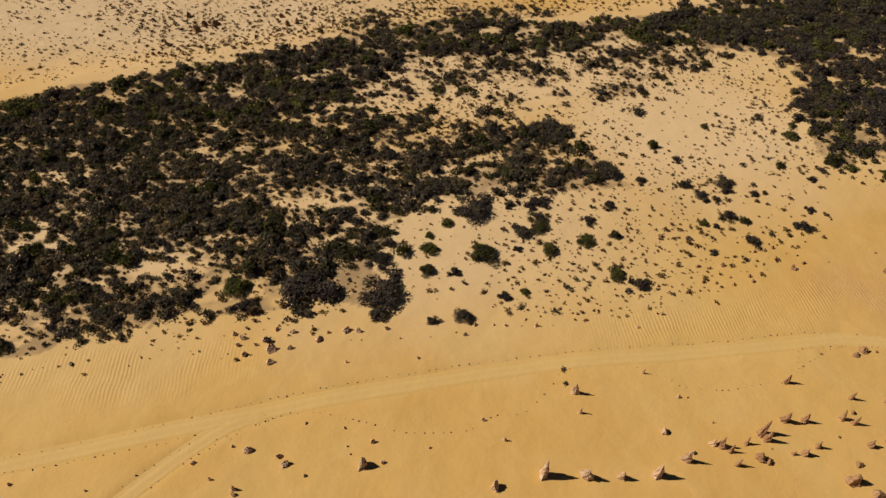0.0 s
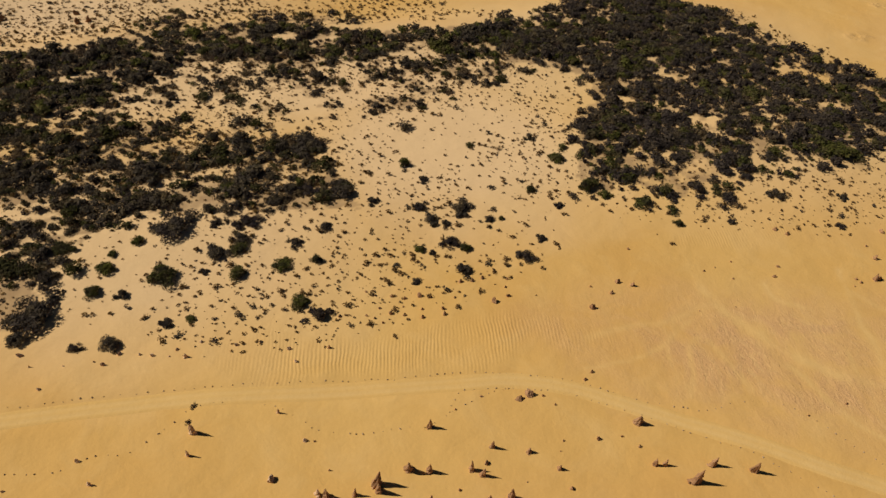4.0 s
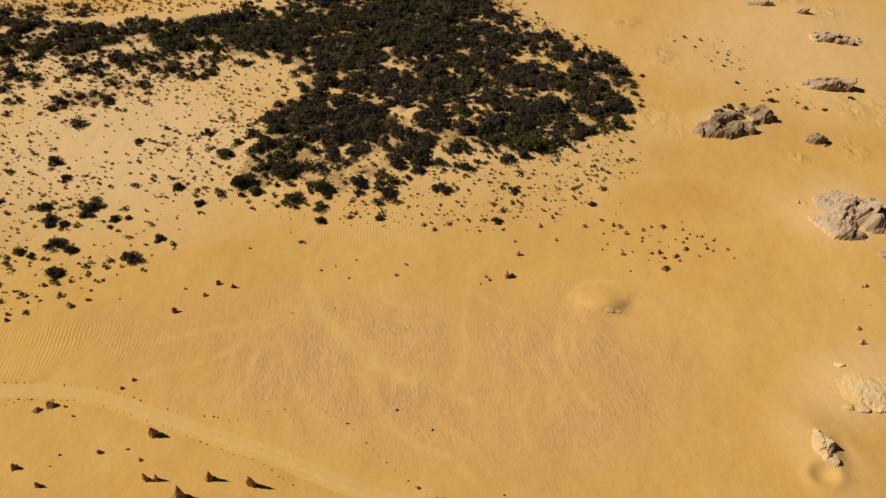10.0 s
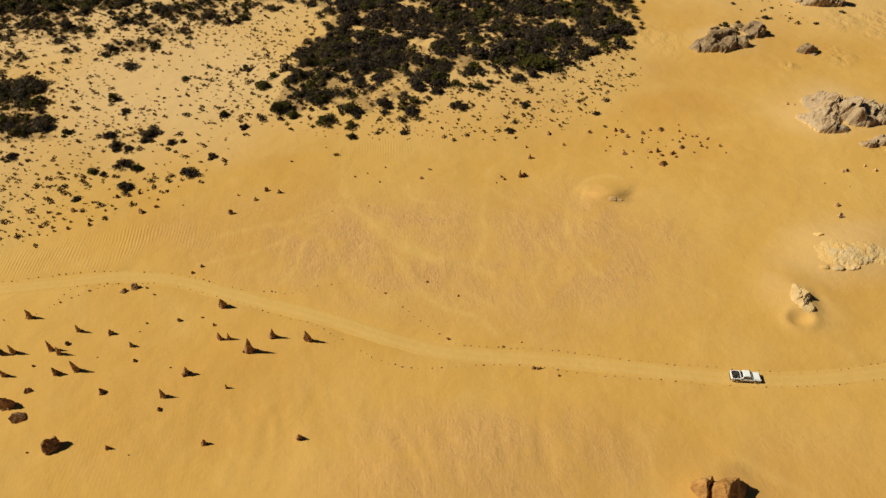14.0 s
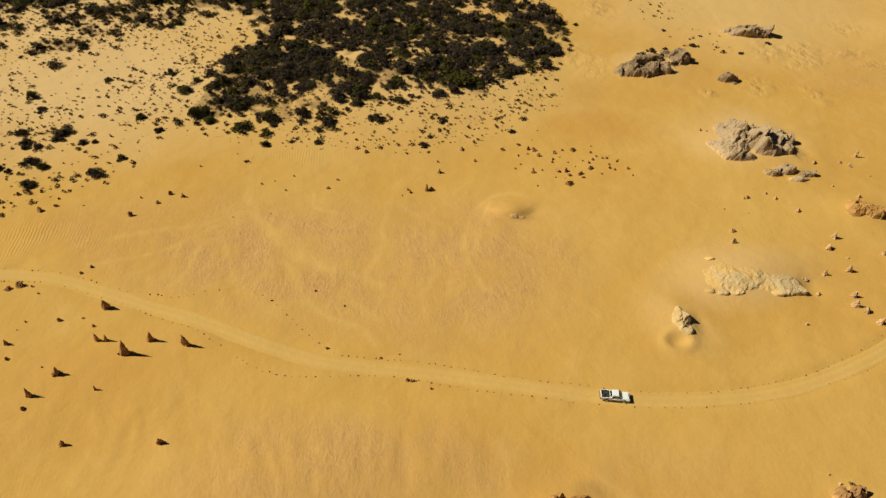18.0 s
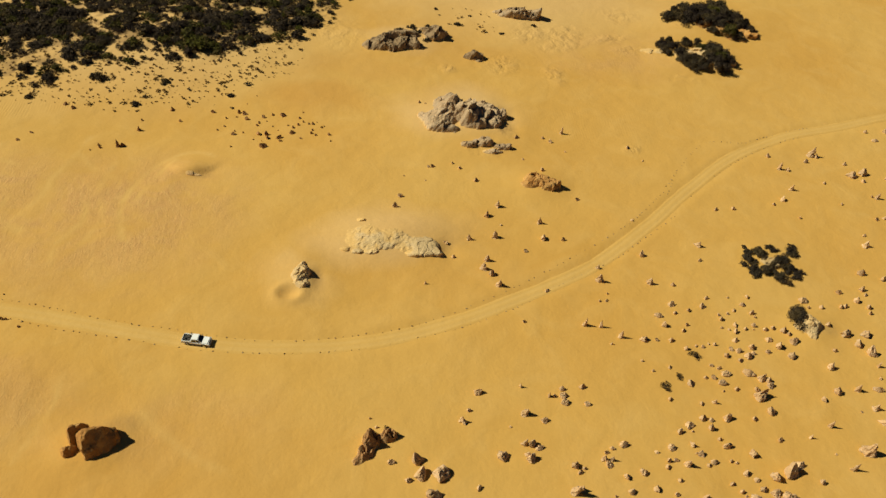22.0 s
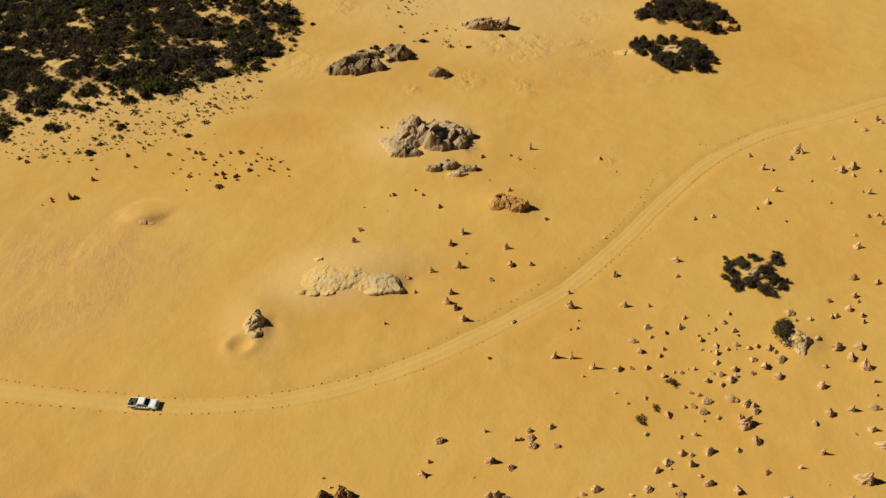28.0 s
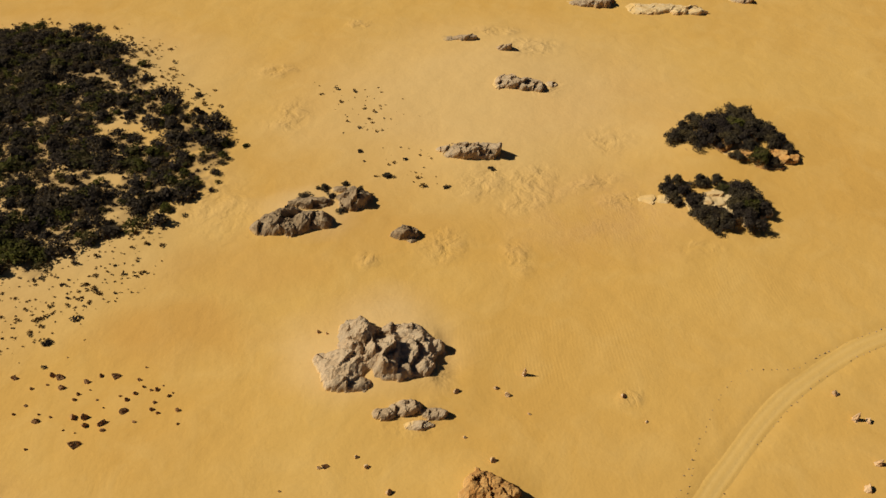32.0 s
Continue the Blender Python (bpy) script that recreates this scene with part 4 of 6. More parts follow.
rocks([(-12.2, 224.4, 2.04, 2.14), (-9.4, 219, 1.6, 0.87), (-8.2, 86.3, 1.66, 0.66), (-6.2, 87.8, 0.95, 0.61), (-3.2, 80.3, 0.57, 0.65), (-2.9, 87.7, 1.65, 0.66), (-2.1, 85.4, 0.35, 0.29), (-0.5, 87.4, 1.41, 0.99), (0.1, 85.2, 0.35, 0.29), (5.3, 87.3, 1.16, 0.61), (7.5, 84.6, 0.34, 0.64), (10.4, 79.5, 0.78, 0.31), (13.4, 84.2, 0.45, 0.2), (18.6, 84.6, 0.45, 0.38), (20.2, 83.8, 0.9, 0.76), (22.7, 86, 0.9, 0.41), (26.4, 85.6, 0.67, 0.39), (28.8, 85.1, 0.78, 0.49), (31.8, 84.6, 0.45, 0.38), (33, 86, 0.67, 0.39), (34.8, 84.2, 0.89, 1.11), (37.3, 87.4, 0.9, 0.41)], "stones at the foot of the western heath")
rocks([(43.9, 86.1, 0.9, 0.41), (48.4, 86.4, 0.79, 0.49), (53.7, 84.2, 1.01, 0.5), (55, 81.2, 0.88, 0.4), (61.2, 83.8, 0.68, 0.92), (63.5, 91.5, 0.82, 0.33), (65.3, 89.7, 0.47, 0.39), (68.8, 91.3, 0.59, 0.49), (69.2, 97.7, 0.73, 0.42), (70.4, 90.5, 0.71, 0.58), (71, 96.5, 0.6, 0.32), (71.6, 93, 0.71, 0.41), (72, 89.2, 0.59, 0.23)], "stones at the foot of the western heath")
rocks([(-58, 63.4, 0.9, 0.4), (-45.8, 60.5, 0.64, 0.38), (-29.3, 63.1, 0.94, 0.66), (-26.4, 59.7, 0.71, 0.86), (-23.1, 65.3, 0.83, 0.56), (-22.6, 57.5, 1.01, 1.36), (-22.4, 56.4, 0.9, 0.36), (-20.6, 64.2, 1.65, 1.13), (-15.3, 62.4, 1.11, 0.59), (-14.5, 60.7, 1.53, 0.96), (-11.2, 58.3, 0.86, 0.39), (-10.8, 68.1, 0.56, 0.3), (-4.2, 66.4, 0.65, 0.38), (-3.9, 62.7, 0.54, 0.29), (-3.5, 61.2, 0.43, 0.38), (-1.6, 58.8, 2.31, 2.45), (0.5, 62.9, 1.06, 0.42), (1.9, 58.8, 0.83, 0.33), (10, 60.4, 0.62, 0.25), (19.5, 51.7, 1.76, 1.78), (20.1, 64.5, 0.72, 0.66), (22.9, 60.1, 0.91, 1.06)], "pinnacles by the western track")
rocks([(27.9, 52.8, 1.79, 4.58), (35, 51.7, 2.42, 3.1), (37.5, 63.7, 0.81, 1.94), (37.9, 67.9, 0.83, 3.04), (40.7, 50.6, 1.63, 2.3), (46.8, 50.2, 2.07, 3.79), (51.2, 57.7, 1.39, 0.95), (52, 70.4, 0.32, 1.4), (52.7, 52.1, 1.37, 3.54), (54.7, 53.2, 0.98, 0.57), (56.6, 64.4, 0.93, 0.37), (58.3, 64.1, 0.52, 0.28), (58.6, 54.3, 0.89, 2.12), (60, 53.8, 1.58, 2.8), (60.6, 58.4, 0.4, 0.58), (61.1, 50, 0.59, 2.29), (61.1, 52.5, 0.99, 2.23), (64.5, 53.6, 1, 2.19), (65.6, 50.6, 1.78, 1.77), (66.8, 49.7, 1.58, 0.74), (68.1, 55.1, 1.21, 3.93), (68.4, 53.9, 0.8, 3.16)], "pinnacles by the western track")
rocks([(68.5, 52, 0.5, 0.28), (71.8, 50.6, 1, 0.97)], "pinnacles by the western track")
rocks([(73.8, 91.5, 0.95, 0.43), (74.3, 96, 0.73, 0.77), (76.4, 93, 0.48, 0.22), (76.5, 90.8, 0.83, 0.34), (77, 95.2, 0.97, 0.45), (80, 89.8, 0.95, 0.44), (80.1, 95.5, 1.22, 0.49), (80.2, 91.9, 0.72, 0.42), (82.4, 94.8, 0.49, 0.4), (84.5, 91.6, 0.97, 0.62), (84.6, 90.2, 1.08, 0.43), (87.3, 94.4, 0.62, 0.25), (89.2, 98.8, 1.01, 0.4), (91.9, 98.9, 1.02, 0.47), (94.1, 99.5, 1.02, 0.41), (95.4, 92.6, 1.39, 0.55), (98.6, 96.6, 0.7, 0.38), (98.6, 94, 1.11, 0.44), (99.5, 98.9, 0.65, 0.7), (115.7, 89.1, 1.32, 1.07), (117.1, 95.2, 0.54, 0.62), (121.2, 92.9, 1.07, 0.68)], "stones below the dune")
rocks([(123.6, 96, 1.36, 1.09), (126.5, 94.8, 1.08, 1.22), (129.5, 106, 0.71, 0.39), (138.6, 86.5, 0.39, 0.15), (144.7, 97.9, 0.68, 0.37), (147.1, 86.9, 0.39, 0.31), (147.8, 98.8, 0.41, 0.33), (150.4, 95, 0.54, 0.43), (152.3, 100.2, 0.55, 0.44), (160.5, 95, 1.08, 0.43), (163, 98, 0.96, 0.38), (168.3, 109.8, 1.44, 0.58), (170.6, 108, 1.43, 0.57)], "stones below the dune")
rocks([(73.6, 57, 1.64, 3.06), (73.7, 50.3, 1.41, 2.15), (76.7, 51.2, 1.01, 2.13), (77, 56.4, 0.83, 2.66), (78.2, 64.6, 1.03, 2.6), (79.2, 44.4, 2.52, 2.46), (81.6, 52.5, 0.61, 0.32), (81.9, 41.4, 3.04, 1.47), (82, 47, 1.67, 0.67), (83.2, 67.6, 0.51, 0.24), (84.1, 55.7, 1.23, 2.76), (84.9, 34.3, 0.57, 0.3), (85.8, 54.6, 1.22, 2.41), (86.1, 50.1, 1.19, 2.05), (86.9, 56.6, 0.98, 0.8), (88.4, 59.6, 0.98, 2.21), (88.4, 69.9, 0.64, 0.34), (88.9, 34.4, 2.68, 2.3), (89.7, 50.3, 1.18, 3.11), (93, 52.6, 0.36, 0.29), (94.5, 58, 1.2, 1.34), (95.3, 68.7, 1.5, 0.6)], "pinnacles of the middle field")
rocks([(95.4, 44.4, 1.37, 1.15), (97.3, 69.4, 1.75, 1.07), (98.3, 32.8, 0.87, 1.13), (99, 54.3, 1.06, 1.41), (99.9, 68.9, 0.62, 0.33), (100.1, 50.6, 0.92, 0.77), (100.1, 57.5, 0.36, 0.29), (101.1, 59.4, 0.48, 0.39), (101.6, 66.8, 0.49, 0.4), (102, 31, 0.32, 0.29), (106, 39.1, 0.87, 0.76), (106.3, 41.8, 1.1, 2.42), (106.9, 48, 0.45, 0.38), (107.5, 59.1, 0.94, 0.6), (108.8, 71.6, 0.87, 0.35), (109.9, 46, 1.55, 2.07), (110.6, 73.2, 0.87, 0.35), (111.8, 59.2, 0.58, 0.23), (114.3, 56.8, 0.69, 0.58), (114.4, 31.1, 1.04, 1.36), (115.6, 61.6, 1.64, 2.43), (115.7, 53.2, 0.9, 2.21)], "pinnacles of the middle field")
rocks([(117.3, 52.9, 0.9, 1.85), (117.5, 41.8, 0.54, 1.23), (120.4, 49.3, 0.88, 0.4), (121.3, 49.4, 1.32, 4.08), (125.6, 52, 1.22, 2.69), (130.4, 29.4, 1.4, 1.39), (132.5, 50.1, 0.87, 3.34), (148.2, 59.5, 0.57, 0.3), (157.1, 61.2, 0.69, 0.27), (159, 46.2, 0.86, 0.34), (162.8, 56.5, 0.56, 0.3), (169.1, 42.7, 0.64, 0.38), (172.7, 43.1, 0.43, 0.38), (173.5, 37.2, 0.74, 0.86), (174.3, 36.8, 0.63, 0.77), (174.9, 36.8, 0.53, 0.48)], "pinnacles of the middle field")
rocks([(177.7, 34.7, 0.73, 0.29), (178.2, 90.9, 0.4, 0.32), (179.8, 92.9, 0.68, 0.73), (180.4, 91.8, 0.81, 0.47), (184.4, 92.4, 1.09, 1.96), (185.5, 92.7, 1.37, 0.55), (188.4, 98.8, 1.13, 1.27), (188.6, 102.8, 0.72, 0.39), (195.6, 107.2, 1.47, 0.62), (198.2, 102.2, 0.87, 0.51), (206.2, 105.9, 1.25, 0.5), (208, 98.2, 0.6, 0.32), (209.7, 99.7, 0.72, 0.42), (209.9, 103.1, 0.61, 0.5), (212, 90.7, 0.7, 0.28), (212.2, 96.1, 1.42, 0.57), (212.5, 97.5, 0.48, 0.22), (212.5, 103.6, 0.61, 0.32), (213, 105.5, 1.22, 0.49), (214.6, 104.8, 1.45, 0.58), (214.6, 96.6, 0.59, 0.24), (214.9, 109.2, 0.37, 0.3)], "stones on the open sand")
rocks([(215.2, 102.5, 1.2, 0.48), (217.4, 93.6, 0.46, 0.21), (218, 99.7, 0.94, 0.43), (218.5, 96, 1.28, 0.53), (218.5, 100.7, 0.83, 0.51), (219.5, 103.1, 1.19, 0.63), (219.6, 92.7, 0.34, 0.29), (220.1, 90.3, 1.92, 0.77), (220.5, 101.3, 0.47, 0.21), (220.7, 95.6, 1.38, 0.55), (221, 94, 1.03, 0.41), (221.9, 104.1, 0.83, 0.51), (222.1, 99, 0.58, 0.49), (223.4, 93.6, 0.57, 0.67), (223.5, 97.2, 0.46, 0.39), (223.9, 94, 1.59, 0.63), (224.3, 92.5, 1.02, 0.41), (224.7, 103.6, 1.53, 0.61), (226.1, 99.2, 0.58, 0.31), (227.2, 95.8, 1.59, 0.63), (227.4, 98.1, 0.91, 0.37), (228.7, 99.3, 1.03, 0.41)], "stones on the open sand")
rocks([(229.1, 102.1, 0.92, 0.37), (229.4, 93.4, 0.78, 0.31), (230, 104.7, 0.58, 0.31), (230.1, 100.5, 0.57, 0.49), (231.5, 99.5, 0.68, 0.27), (232.2, 95.4, 0.89, 0.59), (232.5, 99.5, 0.91, 0.36), (232.5, 96.8, 0.67, 0.4), (233.3, 94.5, 0.78, 0.49), (233.6, 100.2, 0.45, 0.2), (234.9, 97.8, 0.79, 0.49), (235.5, 98.4, 0.45, 0.39), (236.8, 94.5, 0.88, 0.58), (237.1, 91.7, 0.55, 0.29)], "stones on the open sand")
rocks([(252, 65.1, 1.35, 1.45), (253.7, 68.8, 1.24, 0.99), (255.1, 76.6, 0.4, 0.41), (256.3, 40.5, 0.6, 0.86), (260.2, 74.6, 0.42, 0.34), (261.6, 79.7, 0.72, 0.76), (262, 52.4, 0.64, 0.34), (262.3, 108, 0.9, 0.77), (262.6, 52.1, 1.02, 0.47), (262.8, 79.8, 1.16, 0.74), (263.5, 48.1, 1, 0.46), (263.8, 107.3, 0.56, 0.48), (267.9, 53.2, 1.03, 1.55), (267.9, 80.7, 0.73, 0.4), (269.6, 78.7, 0.87, 0.35), (269.8, 44.1, 1.48, 1.94), (271, 46.7, 1.5, 1.77), (271.3, 42.3, 1.47, 1.57), (272.3, 39.2, 1.46, 1.92), (272.8, 73.7, 1.28, 1.02), (273.4, 60.8, 1.34, 1.44), (274.2, 53.7, 1.56, 1.98)], "rocks beside the pale shelf")
rocks([(276, 57.6, 0.66, 0.53), (276.7, 64.2, 1.36, 1.82), (280.3, 48.7, 1.02, 0.65), (282.3, 36.8, 1.09, 0.72), (285.3, 52.5, 1.31, 1.42), (285.6, 57.9, 1.21, 1.87), (286.6, 81.7, 0.71, 0.28), (286.8, 90.9, 1.24, 0.61), (289.7, 51.8, 1.05, 1.21), (290.7, 76.6, 1.17, 0.75), (292.9, 33.3, 0.61, 0.32), (294.1, 90.8, 1.06, 0.42), (294.4, 33.2, 0.73, 0.42), (294.8, 39.1, 1.5, 2.31), (295.2, 35.1, 0.49, 0.41), (295.4, 42.9, 1.02, 1.19), (295.9, 89, 1.09, 0.68), (297, 65.6, 1.13, 0.54), (298.7, 84.7, 0.61, 0.49), (299.9, 93, 0.95, 2.3)], "rocks beside the pale shelf")
rocks([(305.8, 37.6, 1.27, 1.75), (307, 45.8, 1.32, 1.43), (308.2, 57.4, 0.69, 0.74), (310.7, 36.6, 1.03, 1.01), (316.8, 85.9, 1.09, 0.43), (318.9, 80.2, 0.54, 0.29), (319.7, 43.3, 0.81, 0.65), (321.4, 48.2, 1.24, 1.54), (331.2, 60.2, 1.04, 0.64), (335.9, 60.3, 1.2, 0.77), (347.6, 61.5, 1.09, 0.68), (350.9, 62.9, 1.41, 1.32), (351.9, 56.2, 0.77, 0.62), (355.2, 66.9, 1.29, 1.81), (355.6, 80.6, 1.35, 0.54), (356.1, 75.3, 1.33, 2.25), (357.1, 37.1, 1.77, 1.79), (358.3, 74.6, 1.33, 0.53), (361.3, 34.9, 1.34, 1.44), (363.6, 45.7, 1.55, 1.81), (365, 49, 0.78, 0.63), (365.4, 78.1, 1.2, 1.17)], "rocks beyond the track bend")
rocks([(365.7, 68.9, 1, 0.41), (365.7, 60.4, 0.81, 0.46), (368.7, 81, 1.75, 3.04), (369.9, 80, 1.4, 0.92), (370.2, 35.4, 0.77, 1.37), (372, 54.4, 1.14, 0.91), (373.6, 51.7, 1.14, 1.11), (374.2, 54.7, 0.98, 1.18), (375.9, 62.9, 0.68, 0.74), (376.1, 76.4, 1.06, 1.06), (376.1, 71.6, 3.11, 1.29), (377.1, 62.4, 1.35, 1.89), (377.2, 49.9, 1.14, 0.53), (377.4, 69, 1.21, 0.48), (379.2, 72.1, 2.1, 2.1), (379.6, 38.5, 0.96, 0.77), (381.1, 43.7, 1.47, 1.37), (384.6, 69.7, 1.24, 0.49), (386.7, 65.5, 1.76, 1.82), (388.2, 69.2, 2.49, 1.6), (388.7, 53.4, 1.37, 2.71), (390.5, 63.6, 0.88, 0.35)], "rocks beyond the track bend")
rocks([(391.2, 90.8, 1.14, 0.93), (391.7, 86.6, 1.51, 0.8), (397.7, 90.6, 1.55, 1.26), (398.3, 89.1, 1.16, 0.95), (401.1, 85.1, 1.93, 2.88)], "rocks beyond the track bend")
rocks([(242.8, 9.2, 0.42, 0.39), (243.9, 7.3, 0.63, 0.59), (246, 0.5, 1.22, 0.79), (248.8, -3, 1.2, 0.48), (250.9, 0.4, 2.03, 2.04), (251.1, -2.4, 2.21, 1.39), (253.3, -6, 2.77, 1.11), (254.9, -2.4, 3.01, 1.77), (259.5, 7.3, 1.26, 1.59), (260.2, -5.5, 1, 0.4), (260.9, 9.4, 1.06, 0.78), (263.2, 13, 1.5, 0.97), (265.9, -0.1, 2.24, 0.94), (267.7, 5.4, 0.52, 0.29), (269.6, 1.9, 1.03, 1.83), (269.8, -0.3, 1.03, 1.43), (270.4, -1.2, 1.84, 1.39), (271.2, 1.6, 1.65, 1.6), (271.2, 8, 1.48, 1.77), (271.3, 13.6, 0.54, 1.26), (272.3, 0.9, 1.45, 0.58), (274.4, 6.1, 1.48, 0.59)], "rocks of the eastern field")
rocks([(275.5, 28.8, 0.93, 0.6), (276.3, 11.1, 0.65, 1.36), (276.6, -7.5, 1.61, 2.97), (277.4, 11, 0.76, 0.68), (277.5, -7.4, 1.01, 1.46), (277.9, -3, 1.64, 1.18), (278.1, -4.4, 1.02, 0.41), (279, -3.7, 0.82, 0.59), (279.3, 10.9, 1.73, 0.69), (279.3, 12.3, 1.31, 0.78), (279.3, 9.5, 1.72, 0.78), (282.9, -9.1, 0.41, 0.41), (283.1, -2.3, 1.04, 1.4), (283.2, 12.4, 1.32, 0.53), (283.3, 8.7, 1.41, 0.88), (283.9, -1.1, 1.05, 0.58), (283.9, -3.5, 1.45, 0.58), (284.3, -2.6, 0.73, 1.31), (285.1, -0.4, 0.95, 0.38), (286.2, -8.6, 1.43, 0.98), (286.3, -5.9, 1.24, 0.78), (287.6, 0.1, 1.69, 1.17)], "rocks of the eastern field")
rocks([(287.7, 27.2, 0.47, 2.4), (289.4, -5.6, 1.25, 0.5), (289.5, -5.4, 1.46, 0.58), (290.6, -8.6, 1.24, 0.99), (291, 26.5, 0.47, 2.03), (291.9, 22, 0.58, 0.67), (292.9, -1.9, 0.85, 0.39), (293.8, -9.8, 0.94, 0.69), (294, -4.7, 1.06, 0.58), (294.3, 23.5, 0.59, 2.13), (294.6, -3.7, 0.96, 0.88), (295.2, -7.4, 0.95, 0.38), (296, -3.6, 1.07, 0.78), (296.2, -1.3, 1.72, 0.69), (296.8, 17.4, 0.69, 0.59), (297.9, -4.5, 1.28, 1.96), (298.2, 14.9, 0.69, 0.59), (298.5, -10.7, 0.84, 1.39), (298.6, 1.6, 1.09, 0.97), (298.9, 22.6, 0.95, 0.79), (299.4, 8.5, 1.01, 0.4), (299.6, 22.5, 1.89, 0.86)], "rocks of the eastern field")
rocks([(300, -1, 0.87, 1.16), (300.1, -2.7, 0.54, 0.49), (301, -3, 1.3, 0.78), (301, 1.6, 0.55, 0.49), (301.1, 2.7, 1.77, 0.8), (301.6, -5.1, 0.97, 0.49), (301.8, 22.2, 0.83, 0.69), (301.9, 15.4, 0.81, 0.5), (302.8, -4.6, 1.3, 0.52), (304.1, 3.9, 1.34, 1.35), (304.3, -8.8, 1.08, 0.43), (304.4, 28.4, 1.47, 1.03), (304.8, 25.8, 1.33, 1.28), (304.8, 21.9, 1.2, 0.63), (305, 11.5, 1.61, 0.64), (305.1, 1.8, 1.34, 1.54), (305.2, 7.1, 0.91, 0.59), (305.4, -10.3, 0.97, 0.88), (305.6, -0.4, 0.89, 0.78), (305.6, 3.5, 1.01, 0.69), (305.7, -11.2, 0.64, 0.39), (305.9, -4.7, 0.77, 0.31)], "rocks of the eastern field")
rocks([(306.5, -1.9, 1.55, 1.36), (306.7, -5.1, 0.77, 0.49), (307.1, 19.6, 1.07, 0.89), (307.6, -11.7, 1.94, 0.78), (307.6, -7.3, 1.2, 0.88), (307.8, 7.1, 0.91, 1.15), (308.2, 24.1, 0.97, 0.8), (308.3, 12.6, 0.93, 0.42), (308.3, 28.8, 0.99, 0.45), (308.3, 31.1, 1.5, 1.05), (308.9, 3.5, 1.59, 1.36), (309, -8.6, 1.09, 0.44), (309.4, 20.2, 0.72, 0.42), (309.6, -10.3, 1.31, 0.59), (309.6, 25.5, 0.98, 0.81), (310, 12.4, 1.05, 0.89), (310.5, 9.3, 0.58, 0.49), (310.7, -3.6, 1.56, 1.17), (310.7, 15.3, 0.95, 0.43), (310.8, 19.8, 0.84, 0.34), (311.3, 11.1, 1.52, 1.1), (311.4, -11.3, 1.75, 0.7)], "rocks of the eastern field")
rocks([(311.5, 29.3, 1, 0.82), (311.9, 14.5, 0.95, 0.43), (312.2, 20.5, 0.49, 0.4), (313, 13.1, 1.66, 0.66), (313.2, -8.4, 2.21, 1.56), (313.4, 20.2, 0.85, 0.88), (313.5, 9.6, 1.06, 0.52), (314, -12.3, 2.42, 0.97), (314.2, 3, 1.15, 0.46), (315, 30, 1.27, 1.03), (315, 17.3, 1.21, 1), (316.2, -8, 2.91, 2.53), (316.5, 18.7, 0.98, 0.81), (316.7, 32.2, 1.03, 0.65), (316.7, 24.3, 0.62, 0.33), (316.9, -1.7, 1.14, 0.98), (317.3, 16, 1.09, 0.54), (317.6, 7.4, 2.35, 1.97), (317.6, 27.6, 0.63, 0.52), (317.7, 9, 1.19, 0.47), (317.7, 26.5, 1.13, 1.1), (317.8, 18.2, 1.22, 0.49)], "rocks of the eastern field")
rocks([(317.8, 13, 2.16, 0.89), (318.1, 23.7, 0.5, 0.59), (318.1, -6.8, 2.04, 0.81), (318.3, 20.8, 1.24, 0.66), (318.3, 4, 1.64, 1.38), (319.3, 22.9, 1, 1), (319.5, 16.8, 1.71, 1.23), (319.7, 27.8, 0.76, 0.31), (319.7, 11.4, 1.68, 1.22), (320, 24.6, 1.01, 0.46), (320.7, 17.4, 0.99, 0.81), (320.7, -10.2, 1.02, 1.06), (320.8, 9.7, 1.68, 0.67), (321, 10.7, 1.45, 1.02), (321.2, 18.9, 1.49, 1.22), (321.5, 28.5, 0.9, 0.37), (321.6, 32.2, 0.65, 0.35), (321.9, 23.6, 1.01, 0.46), (322.8, -1.7, 0.58, 1.22), (323.5, 23.3, 0.51, 0.23), (324, 24.3, 1.02, 1.01), (324.1, 17.5, 1.24, 0.84)], "rocks of the eastern field")
rocks([(324.1, 30, 1.17, 0.95), (325, 27.5, 1.03, 1.02), (325.4, 26.6, 0.77, 0.45), (325.8, 20.5, 1.52, 0.61), (325.9, -5.3, 0.47, 0.21), (326.2, 32, 0.92, 0.56), (326.2, 23.2, 1.15, 0.93), (327.1, 18.7, 1.51, 1.41), (327.6, -8.4, 0.93, 2.24), (327.9, 0.2, 0.72, 2.04), (328.1, 23.4, 1.03, 0.83), (328.9, 16, 2.01, 1.28), (329.9, 22.3, 1.54, 1.25), (330, 5.8, 1.22, 0.49), (330.7, 21.4, 1.03, 0.66), (330.9, 19.5, 1.79, 1.1), (332.6, -5.4, 2.39, 3.07), (334, 7.1, 1.74, 1.43), (335.5, 12.7, 1.66, 1.53), (336, 2.6, 0.62, 0.33), (337.4, -6.2, 0.73, 0.6), (338, 7.3, 1.14, 2)], "rocks of the eastern field")
